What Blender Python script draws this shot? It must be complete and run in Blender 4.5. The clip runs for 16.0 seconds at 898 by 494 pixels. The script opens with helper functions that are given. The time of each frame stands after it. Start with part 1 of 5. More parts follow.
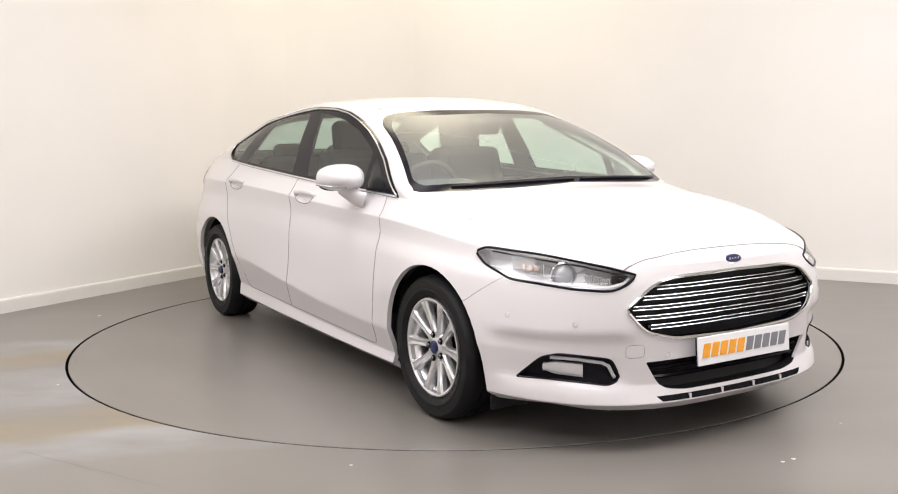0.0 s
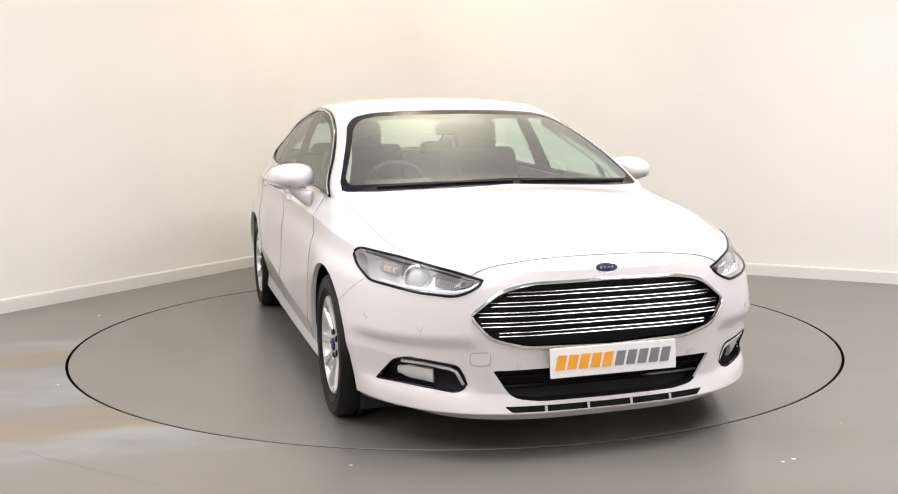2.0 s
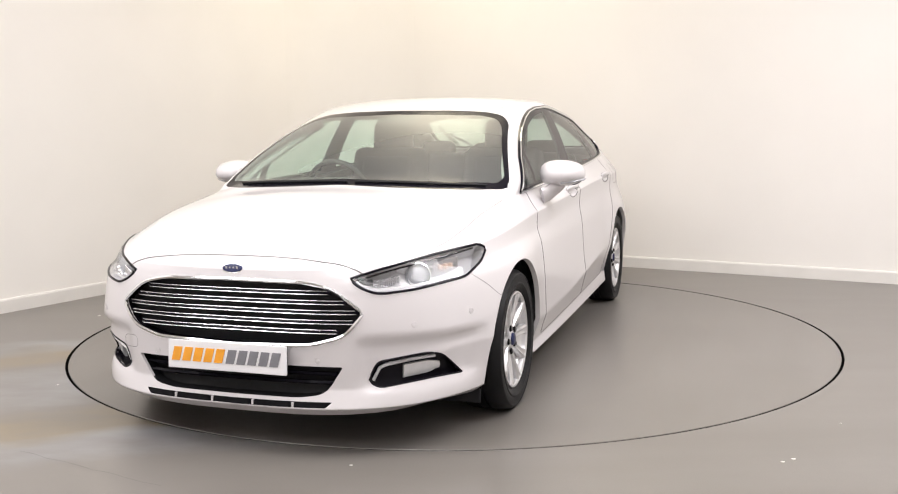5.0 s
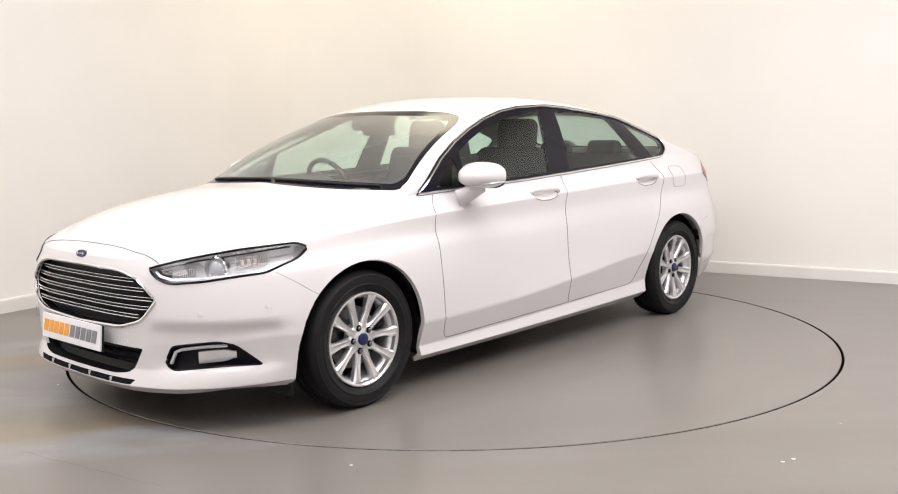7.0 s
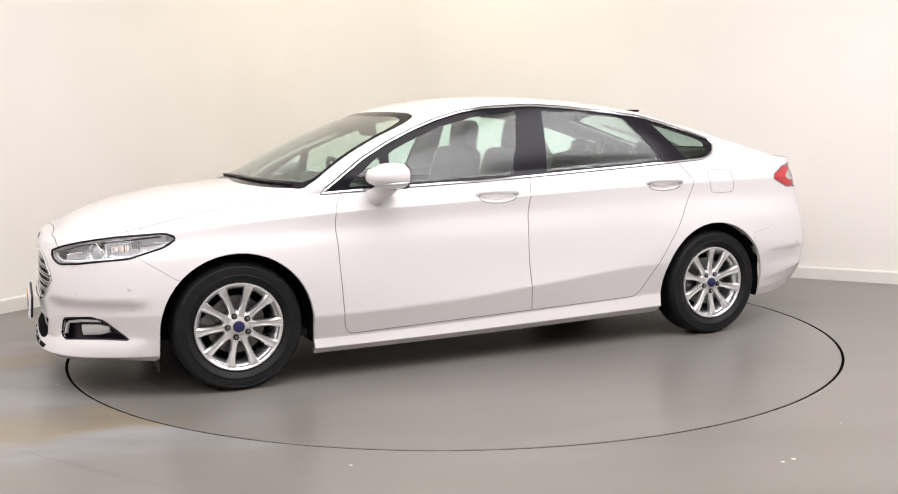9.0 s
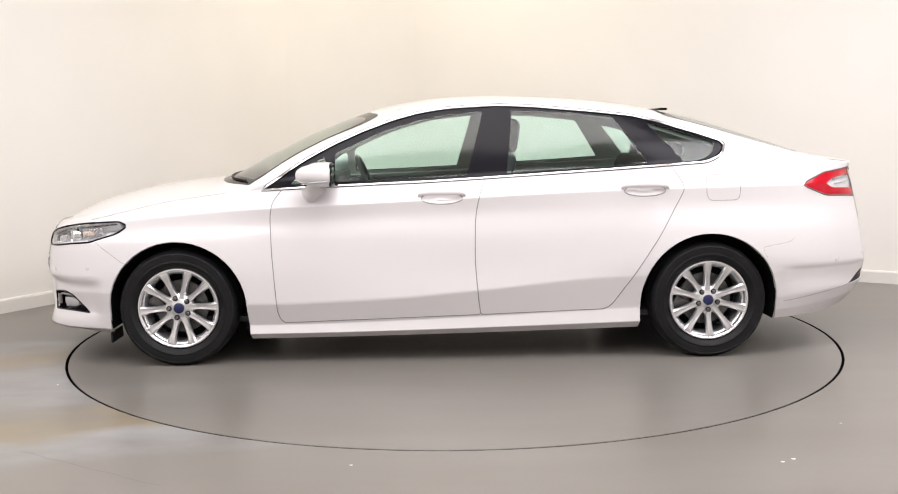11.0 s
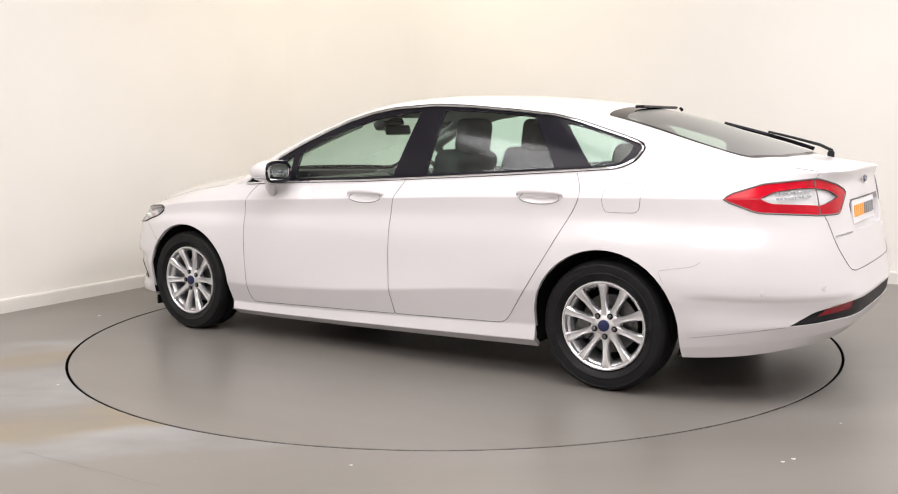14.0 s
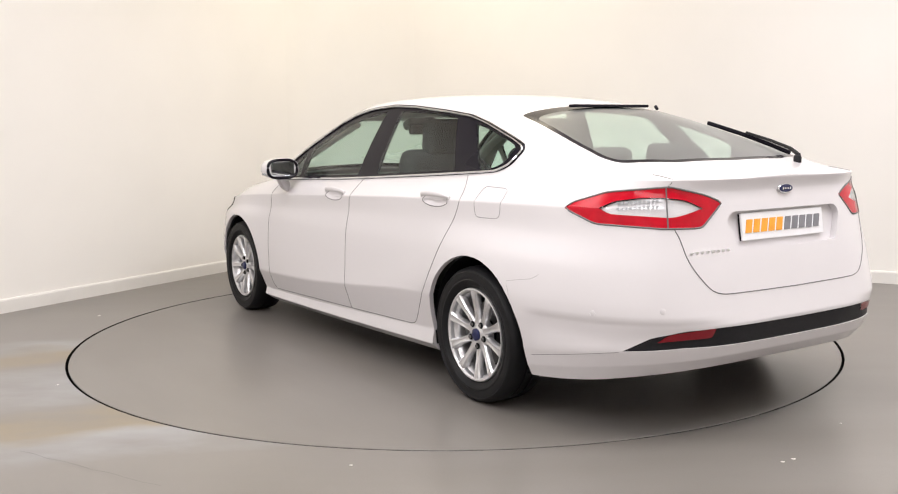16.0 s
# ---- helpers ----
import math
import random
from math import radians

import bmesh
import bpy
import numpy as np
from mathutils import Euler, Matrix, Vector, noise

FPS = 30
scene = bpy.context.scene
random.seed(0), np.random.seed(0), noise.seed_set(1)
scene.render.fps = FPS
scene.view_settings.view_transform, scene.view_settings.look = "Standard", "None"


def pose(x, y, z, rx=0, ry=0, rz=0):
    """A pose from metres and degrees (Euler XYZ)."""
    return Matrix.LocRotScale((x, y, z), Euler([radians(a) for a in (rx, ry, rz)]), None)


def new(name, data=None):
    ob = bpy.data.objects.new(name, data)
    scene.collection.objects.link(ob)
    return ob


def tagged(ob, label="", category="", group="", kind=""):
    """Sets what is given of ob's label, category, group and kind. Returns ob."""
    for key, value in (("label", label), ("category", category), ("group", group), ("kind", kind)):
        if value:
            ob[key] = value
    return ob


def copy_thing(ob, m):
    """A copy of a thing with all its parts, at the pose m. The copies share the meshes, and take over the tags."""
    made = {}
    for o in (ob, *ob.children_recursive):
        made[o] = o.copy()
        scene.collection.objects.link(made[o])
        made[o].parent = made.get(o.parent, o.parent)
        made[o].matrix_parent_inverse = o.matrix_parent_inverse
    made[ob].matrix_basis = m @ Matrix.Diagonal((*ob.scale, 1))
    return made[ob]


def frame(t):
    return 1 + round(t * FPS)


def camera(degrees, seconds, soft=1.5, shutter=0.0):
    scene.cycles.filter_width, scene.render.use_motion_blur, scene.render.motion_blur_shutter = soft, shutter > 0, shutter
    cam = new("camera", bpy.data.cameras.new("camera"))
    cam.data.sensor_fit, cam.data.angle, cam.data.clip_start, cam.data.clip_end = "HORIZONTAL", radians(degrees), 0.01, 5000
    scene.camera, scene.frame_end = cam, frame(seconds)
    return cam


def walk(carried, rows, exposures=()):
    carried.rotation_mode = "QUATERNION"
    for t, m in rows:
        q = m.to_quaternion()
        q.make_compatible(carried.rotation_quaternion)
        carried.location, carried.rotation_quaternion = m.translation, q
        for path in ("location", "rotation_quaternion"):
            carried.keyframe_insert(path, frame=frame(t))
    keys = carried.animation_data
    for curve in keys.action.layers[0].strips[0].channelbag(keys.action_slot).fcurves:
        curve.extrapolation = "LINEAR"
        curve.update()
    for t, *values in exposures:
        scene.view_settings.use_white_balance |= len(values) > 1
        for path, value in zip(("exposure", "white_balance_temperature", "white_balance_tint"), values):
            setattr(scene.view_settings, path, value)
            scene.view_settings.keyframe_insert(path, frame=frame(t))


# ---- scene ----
cam = camera(50.3, 16.0, soft=1.12)
EYE = pose(0, -5.85, 1.239, 90 - 6.95, 0, 0.24) @ pose(0, 0, 0, 0, 0, -0.65)
walk(cam, [(0, EYE), (16, EYE)])

# turntable angle of the car's nose, degrees
TURN = [(0, -58.27), (0.5, -59.4), (1, -62.3), (1.5, -66.53), (2, -72.59), (2.5, -78.35), (3, -84.59), (3.5, -90.33),
        (4, -96.52), (4.5, -102.28), (5, -108.45), (6.25, -123.03), (7.5, -137.61), (8, -143.77), (8.5, -149.39), (9, -155.45),
        (10.25, -169.9), (11.5, -184.18), (12, -190.01), (12.5, -195.55), (13, -201.64), (13.5, -207.27), (14, -213.27),
        (14.5, -218.9), (15, -224.9), (15.5, -230.6), (16, -236.56)]
CAR_X, CAR_Y = 0.067, -0.124          # the car's middle, off the turntable's axis
DISC_R = 2.245

# ---- light ----
world = bpy.data.worlds.new("world")
scene.world = world
world.use_nodes = True
world.node_tree.nodes["Background"].inputs[0].default_value = (1, 0.97, 0.93, 1)
world.node_tree.nodes["Background"].inputs[1].default_value = 0.3
CORNER = Vector((-1.14, 4.26, 0))     # where the two seen walls meet
E1, E2 = Vector((0.866, -0.5, 0)), Vector((-0.5, -0.866, 0))
LEN1, LEN2, CEIL = 10.5, 11.5, 4.2


def area_lamp(name, a, b, z, sx, sy, watts, colour):
    data = bpy.data.lights.new(name, "AREA")
    data.shape, data.size, data.size_y = "RECTANGLE", sx, sy
    data.energy, data.color = watts, colour
    ob = new(name, data)
    p = CORNER + E1 * a + E2 * b
    ob.matrix_world = pose(p.x, p.y, z, 0, 0, -30)
    return ob


WARM, COOL = (1, 0.90, 0.68), (1, 0.97, 1.0)
area_lamp("lamp_back", 1.9, 1.2, 4.1, 1.6, 1.2, 48, WARM)
area_lamp("lamp_middle", 4.5, 5.0, CEIL - 0.05, 3.0, 3.0, 150, (1, 0.965, 0.955))
area_lamp("lamp_right", 7.4, 3.2, CEIL - 0.05, 2.4, 3.4, 198, COOL)
area_lamp("lamp_left", 1.8, 8.0, CEIL - 0.05, 2.0, 4.0, 140, COOL)
area_lamp("lamp_front", 6.5, 9.0, CEIL - 0.05, 4.0, 2.0, 138, COOL)
scene.view_settings.exposure = 0.03


# ---- materials ----
def material(name, colour, rough=0.5, metal=0.0, vary=0.0, scale=8.0, bump=0.0, bump_scale=200.0, coat=0.0, emit=0.0, coord="Object"):
    m = bpy.data.materials.new(name)
    m.use_nodes = True
    nt = m.node_tree
    b = nt.nodes["Principled BSDF"]
    b.inputs["Base Color"].default_value = (*colour, 1)
    b.inputs["Roughness"].default_value = rough
    b.inputs["Metallic"].default_value = metal
    b.inputs["Coat Weight"].default_value = coat
    b.inputs["Coat Roughness"].default_value = 0.10
    if emit:
        b.inputs["Emission Color"].default_value = (*colour, 1)
        b.inputs["Emission Strength"].default_value = emit
    tc = nt.nodes.new("ShaderNodeTexCoord")
    if vary:
        n = nt.nodes.new("ShaderNodeTexNoise")
        n.inputs["Scale"].default_value, n.inputs["Detail"].default_value = scale, 6
        nt.links.new(tc.outputs[coord], n.inputs["Vector"])
        r = nt.nodes.new("ShaderNodeValToRGB")
        r.color_ramp.elements[0].position, r.color_ramp.elements[1].position = 0.3, 0.7
        r.color_ramp.elements[0].color = (*[max(c * (1 - vary), 0) for c in colour], 1)
        r.color_ramp.elements[1].color = (*[min(c * (1 + vary), 1) for c in colour], 1)
        nt.links.new(n.outputs[0], r.inputs[0])
        nt.links.new(r.outputs[0], b.inputs["Base Color"])
    if bump:
        n = nt.nodes.new("ShaderNodeTexNoise")
        n.inputs["Scale"].default_value, n.inputs["Detail"].default_value = bump_scale, 4
        nt.links.new(tc.outputs[coord], n.inputs["Vector"])
        k = nt.nodes.new("ShaderNodeBump")
        k.inputs["Strength"].default_value, k.inputs["Distance"].default_value = bump, 0.002
        nt.links.new(n.outputs[0], k.inputs["Height"])
        nt.links.new(k.outputs[0], b.inputs["Normal"])
    return m


def glass(name, tint, rough=0.0, power=3.2):
    """Thin pane: tinted see-through with a mirror sheen at its surface."""
    m = bpy.data.materials.new(name)
    m.use_nodes = True
    nt = m.node_tree
    for n in list(nt.nodes):
        nt.nodes.remove(n)
    out = nt.nodes.new("ShaderNodeOutputMaterial")
    tr = nt.nodes.new("ShaderNodeBsdfTransparent")
    tr.inputs[0].default_value = (*tint, 1)
    gl = nt.nodes.new("ShaderNodeBsdfGlossy")
    gl.inputs["Roughness"].default_value = rough + 0.02
    lw = nt.nodes.new("ShaderNodeLayerWeight")
    lw.inputs[0].default_value = 0.5
    pw = nt.nodes.new("ShaderNodeMath")
    pw.operation = "POWER"
    pw.inputs[1].default_value = power
    nt.links.new(lw.outputs["Facing"], pw.inputs[0])
    fr = nt.nodes.new("ShaderNodeMath")
    fr.operation = "MULTIPLY_ADD"
    fr.inputs[1].default_value, fr.inputs[2].default_value = 0.75, 0.05
    nt.links.new(pw.outputs[0], fr.inputs[0])
    mx = nt.nodes.new("ShaderNodeMixShader")
    nt.links.new(fr.outputs[0], mx.inputs[0])
    nt.links.new(tr.outputs[0], mx.inputs[1])
    nt.links.new(gl.outputs[0], mx.inputs[2])
    nt.links.new(mx.outputs[0], out.inputs[0])
    return m


PAINT = material("pearl_white_paint", (0.665, 0.642, 0.656), 0.30, 0.0, 0.012, 900, coat=0.7)
GAP = material("dark_seam", (0.13, 0.125, 0.125), 0.7)
GLASS = glass("green_tinted_glass", (0.78, 0.95, 0.90), 0.10, 4.0)
GLASS_D = glass("windscreen_glass", (0.84, 0.97, 0.89), 0.42, 2.3)
LENS = glass("clear_lens", (0.98, 0.98, 0.985))
BLACK = material("gloss_black_trim", (0.010, 0.009, 0.013), 0.16)
PLASTIC = material("black_plastic", (0.009, 0.009, 0.011), 0.5, 0, 0.2, 60, 0.2, 500)
RUBBER = material("tyre_rubber", (0.006, 0.006, 0.007), 0.55, 0, 0.3, 14, 0.25, 300)
CHROME = material("bright_chrome", (0.78, 0.79, 0.80), 0.08, 1.0)
SATIN = material("satin_chrome", (0.80, 0.80, 0.82), 0.24, 1.0)
ALLOY = material("silver_alloy", (0.70, 0.70, 0.715), 0.30, 0.85, 0.05, 30)
STEEL = material("brake_steel", (0.14, 0.137, 0.137), 0.4, 0.85, 0.3, 40)
for m, gloss in ((BLACK, 0.13), (RUBBER, 0.25), (PLASTIC, 0.25)):
    m.node_tree.nodes["Principled BSDF"].inputs["Specular IOR Level"].default_value = gloss
LINER = material("arch_liner_felt", (0.008, 0.008, 0.009), 0.9, 0, 0.3, 50)
LINER.node_tree.nodes["Principled BSDF"].inputs["Specular IOR Level"].default_value = 0.1
RED = material("red_lens", (0.46, 0.0018, 0.014), 0.14, 0, 0.15, 18)
RED.node_tree.nodes["Principled BSDF"].inputs["Specular IOR Level"].default_value = 0.3
REDDK = material("red_reflector", (0.19, 0.005, 0.012), 0.2)
LAMPIN = material("lamp_reflector", (0.82, 0.82, 0.84), 0.2, 0.85)
LAMPWH = material("clear_lamp_insert", (0.80, 0.80, 0.82), 0.15, 0.3, coat=1)
LAMPDK = material("lamp_housing", (0.70, 0.70, 0.72), 0.25, 0.35, 0.06, 25)
LAMPGL = material("projector_glass", (0.52, 0.54, 0.57), 0.08, 0.25)
AMBER = material("amber_insert", (0.72, 0.57, 0.48), 0.25)
SEAT = material("charcoal_seat_cloth", (0.032, 0.032, 0.036), 0.9, 0, 0.3, 90, 0.3, 700)
DASH = material("soft_dash_plastic", (0.055, 0.055, 0.055), 0.65, 0, 0.15, 40, 0.2, 600)
TRIM = material("pale_headlining", (0.50, 0.49, 0.46), 0.9, 0, 0.05, 60)
BADGE = material("blue_badge", (0.008, 0.013, 0.07), 0.3)
PLATE = material("white_plate", (0.80, 0.80, 0.82), 0.3, 0, 0.02, 30)
ORANGE = material("orange_print", (0.85, 0.36, 0.03), 0.4, 0, 0.08, 20)
GREY = material("grey_print", (0.20, 0.20, 0.22), 0.4, 0, 0.08, 20)
WALL = material("white_wall_paint", (0.85, 0.825, 0.79), 0.75, 0, 0.02, 1.2, 0.08, 120)
SKIRT = material("skirting_paint", (0.76, 0.74, 0.71), 0.5, 0, 0.03, 5)
CEILING = material("ceiling_paint", (0.82, 0.81, 0.78), 0.85, 0, 0.02, 2)


# ---- helpers for meshes ----
def finish(name, bm, mats, parent=None, label="", smooth=True, angle=35):
    """Links a bmesh as one mesh object, smooth but for edges sharper than angle."""
    if "region" not in bm.faces.layers.int.keys():
        bmesh.ops.recalc_face_normals(bm, faces=bm.faces[:])
    me = bpy.data.meshes.new(name)
    if smooth:
        for f in bm.faces:
            f.smooth = True
        lim = radians(angle)
        for e in bm.edges:
            if len(e.link_faces) == 2 and e.calc_face_angle(0) > lim:
                e.smooth = False
    bm.to_mesh(me)
    bm.free()
    for m in (mats if isinstance(mats, (list, tuple)) else [mats]):
        me.materials.append(m)
    ob = new(name, me)
    if parent:
        ob.parent = parent
    if label:
        ob["label"] = label
    return ob


def part(name, bm, mat, parent, label="", **kw):
    return finish(name, bm, mat, parent, label, **kw)


def box(bm, cx, cy, cz, sx, sy, sz, m=None, bevel=0.0, seg=2):
    r = bmesh.ops.create_cube(bm, size=1, matrix=(m or Matrix()) @ Matrix.Translation((cx, cy, cz)) @ Matrix.Diagonal((sx, sy, sz, 1)))
    if bevel:
        es = list({e for v in r["verts"] for e in v.link_edges})
        bmesh.ops.bevel(bm, geom=es, offset=bevel, segments=seg, affect="EDGES", profile=0.5)
    return r["verts"]


def tube(bm, pts, rad, sides=6, closed=False, flat=1.0, up=(0, 0, 1)):
    """A tube of radius rad along pts; flat squashes it across up."""
    pts = [Vector(p) for p in pts]
    n = len(pts)
    rings = []
    for i, p in enumerate(pts):
        a = pts[(i - 1) % n] if closed or i else p
        b = pts[(i + 1) % n] if closed or i < n - 1 else p
        d = (b - a).normalized()
        s = d.cross(Vector(up))
        s = s.normalized() if s.length > 1e-4 else Vector((1, 0, 0))
        u = s.cross(d)
        r = rad(i / max(n - 1, 1)) if callable(rad) else rad
        rings.append([bm.verts.new(p + s * (math.cos(k) * r) + u * (math.sin(k) * r * flat))
                      for k in [2 * math.pi * j / sides for j in range(sides)]])
    for i in range(n if closed else n - 1):
        a, b = rings[i], rings[(i + 1) % n]
        for j in range(sides):
            bm.faces.new((a[j], a[(j + 1) % sides], b[(j + 1) % sides], b[j]))
    if not closed:
        bm.faces.new(rings[0])
        bm.faces.new(rings[-1])


def lathe(bm, prof, n=48, axis="y", m=None):
    """prof: (radius, along) pairs, turned about the axis through the origin."""
    rings = []
    for r, h in prof:
        rings.append([bm.verts.new((m or Matrix()) @ Vector((r * math.cos(a), h, r * math.sin(a)) if axis == "y" else (r * math.cos(a), r * math.sin(a), h)))
                      for a in [2 * math.pi * k / n for k in range(n)]])
    for a, b in zip(rings, rings[1:]):
        for k in range(n):
            bm.faces.new((a[k], a[(k + 1) % n], b[(k + 1) % n], b[k]))
    return rings


def curve(pairs):
    """A smooth function through (x, value) pairs (monotone cubic)."""
    p = sorted(pairs)
    xs, ys = [a for a, _ in p], [b for _, b in p]
    n = len(xs)
    d = [(ys[i + 1] - ys[i]) / (xs[i + 1] - xs[i]) for i in range(n - 1)]
    t = [d[0]] + [0 if d[i - 1] * d[i] <= 0 else 2 * d[i - 1] * d[i] / (d[i - 1] + d[i]) for i in range(1, n - 1)] + [d[-1]]

    def f(x):
        if x <= xs[0]:
            return ys[0]
        if x >= xs[-1]:
            return ys[-1]
        i = max(k for k in range(n - 1) if xs[k] <= x)
        h = xs[i + 1] - xs[i]
        s = (x - xs[i]) / h
        return ((1 + 2 * s) * (1 - s) ** 2 * ys[i] + s * (1 - s) ** 2 * h * t[i] + s * s * (3 - 2 * s) * ys[i + 1] + s * s * (s - 1) * h * t[i + 1])
    return f


# ---- the studio ----
def wall_slab(name, p, along, length, thick_dir):
    bm = bmesh.new()
    a, b = p, p + along * length
    o = thick_dir * 0.15
    vs = [bm.verts.new(q + Vector((0, 0, z))) for z in (0, CEIL) for q in (a, b, b + o, a + o)]
    for f in ((0, 1, 2, 3), (4, 5, 6, 7), (0, 1, 5, 4), (1, 2, 6, 5), (2, 3, 7, 6), (3, 0, 4, 7)):
        bm.faces.new([vs[i] for i in f])
    return tagged(finish(name, bm, WALL, smooth=False), "plain white painted studio wall", "wall", kind="structure")


def skirting(name, p, along, length, inward):
    bm = bmesh.new()
    prof = [(0, 0), (0.016, 0), (0.016, 0.085), (0.012, 0.097), (0, 0.10)]
    ends = [[bm.verts.new(p + along * s + inward * (u + 0.001) + Vector((0, 0, z))) for u, z in prof] for s in (0, length)]
    for i in range(len(prof)):
        j = (i + 1) % len(prof)
        bm.faces.new((ends[0][i], ends[0][j], ends[1][j], ends[1][i]))
    bm.faces.new(ends[0]), bm.faces.new(ends[1])
    return tagged(finish(name, bm, SKIRT, smooth=False), "low white painted skirting board", "skirting", kind="structure")


FAR1, FAR2 = CORNER + E1 * LEN1, CORNER + E2 * LEN2


def corner_cove(r=0.9, n=14):
    """The rounded inner corner between the two seen walls."""
    c = CORNER + E1 * r + E2 * r
    bm = bmesh.new()
    cols = []
    for k in range(n + 1):
        a = math.pi / 2 * k / n
        p = c - E1 * (r * math.sin(a)) - E2 * (r * math.cos(a))
        cols.append((bm.verts.new(p), bm.verts.new(p + Vector((0, 0, CEIL)))))
    back = [bm.verts.new(CORNER - E1 * 0.05 - E2 * 0.05 + Vector((0, 0, z))) for z in (0, CEIL)]
    for p, q in zip(cols, cols[1:]):
        bm.faces.new((p[0], q[0], q[1], p[1]))
    bm.faces.new([back[0]] + [c[0] for c in cols])
    bm.faces.new([back[1]] + [c[1] for c in cols])
    tagged(finish("wall_corner", bm, WALL), "rounded white painted wall corner", "wall", kind="structure")
    bm = bmesh.new()
    prof = [(0.001, 0), (0.017, 0), (0.017, 0.085), (0.013, 0.097), (0.001, 0.10)]
    rows = []
    for k in range(n + 1):
        a = math.pi / 2 * k / n
        d = E1 * math.sin(a) + E2 * math.cos(a)
        rows.append([bm.verts.new(c - d * (r - u) + Vector((0, 0, z))) for u, z in prof])
    for p, q in zip(rows, rows[1:]):
        for i in range(len(prof) - 1):
            bm.faces.new((p[i], p[i + 1], q[i + 1], q[i]))
    tagged(finish("baseboard_corner", bm, SKIRT), "low white painted skirting board", "skirting", kind="structure")


COVE = 0.9
wall_slab("wall_right", CORNER + E1 * COVE, E1, LEN1 + 0.15 - COVE, -E2)
wall_slab("wall_left", CORNER + E2 * COVE, E2, LEN2 - COVE, -E1)
corner_cove(COVE)
wall_slab("wall_near_right", FAR1, E2, LEN2, E1)
wall_slab("wall_near_left", FAR2 - E1 * 0.15, E1, LEN1 + 0.3, E2)
skirting("baseboard_right", CORNER + E1 * COVE, E1, LEN1 - COVE, E2)
skirting("baseboard_left", CORNER + E2 * COVE, E2, LEN2 - COVE, E1)
bm = bmesh.new()
c0 = CORNER + E1 * LEN1 / 2 + E2 * LEN2 / 2
box(bm, c0.x, c0.y, 0, LEN1 + 0.4, LEN2 + 0.4, 0.12)
bmesh.ops.rotate(bm, cent=c0, matrix=Matrix.Rotation(radians(-30), 3, "Z"), verts=bm.verts[:])
bmesh.ops.translate(bm, vec=(0, 0, CEIL + 0.06), verts=bm.verts[:])
tagged(finish("ceiling", bm, CEILING, smooth=False), "plain white studio ceiling", "ceiling", kind="structure")


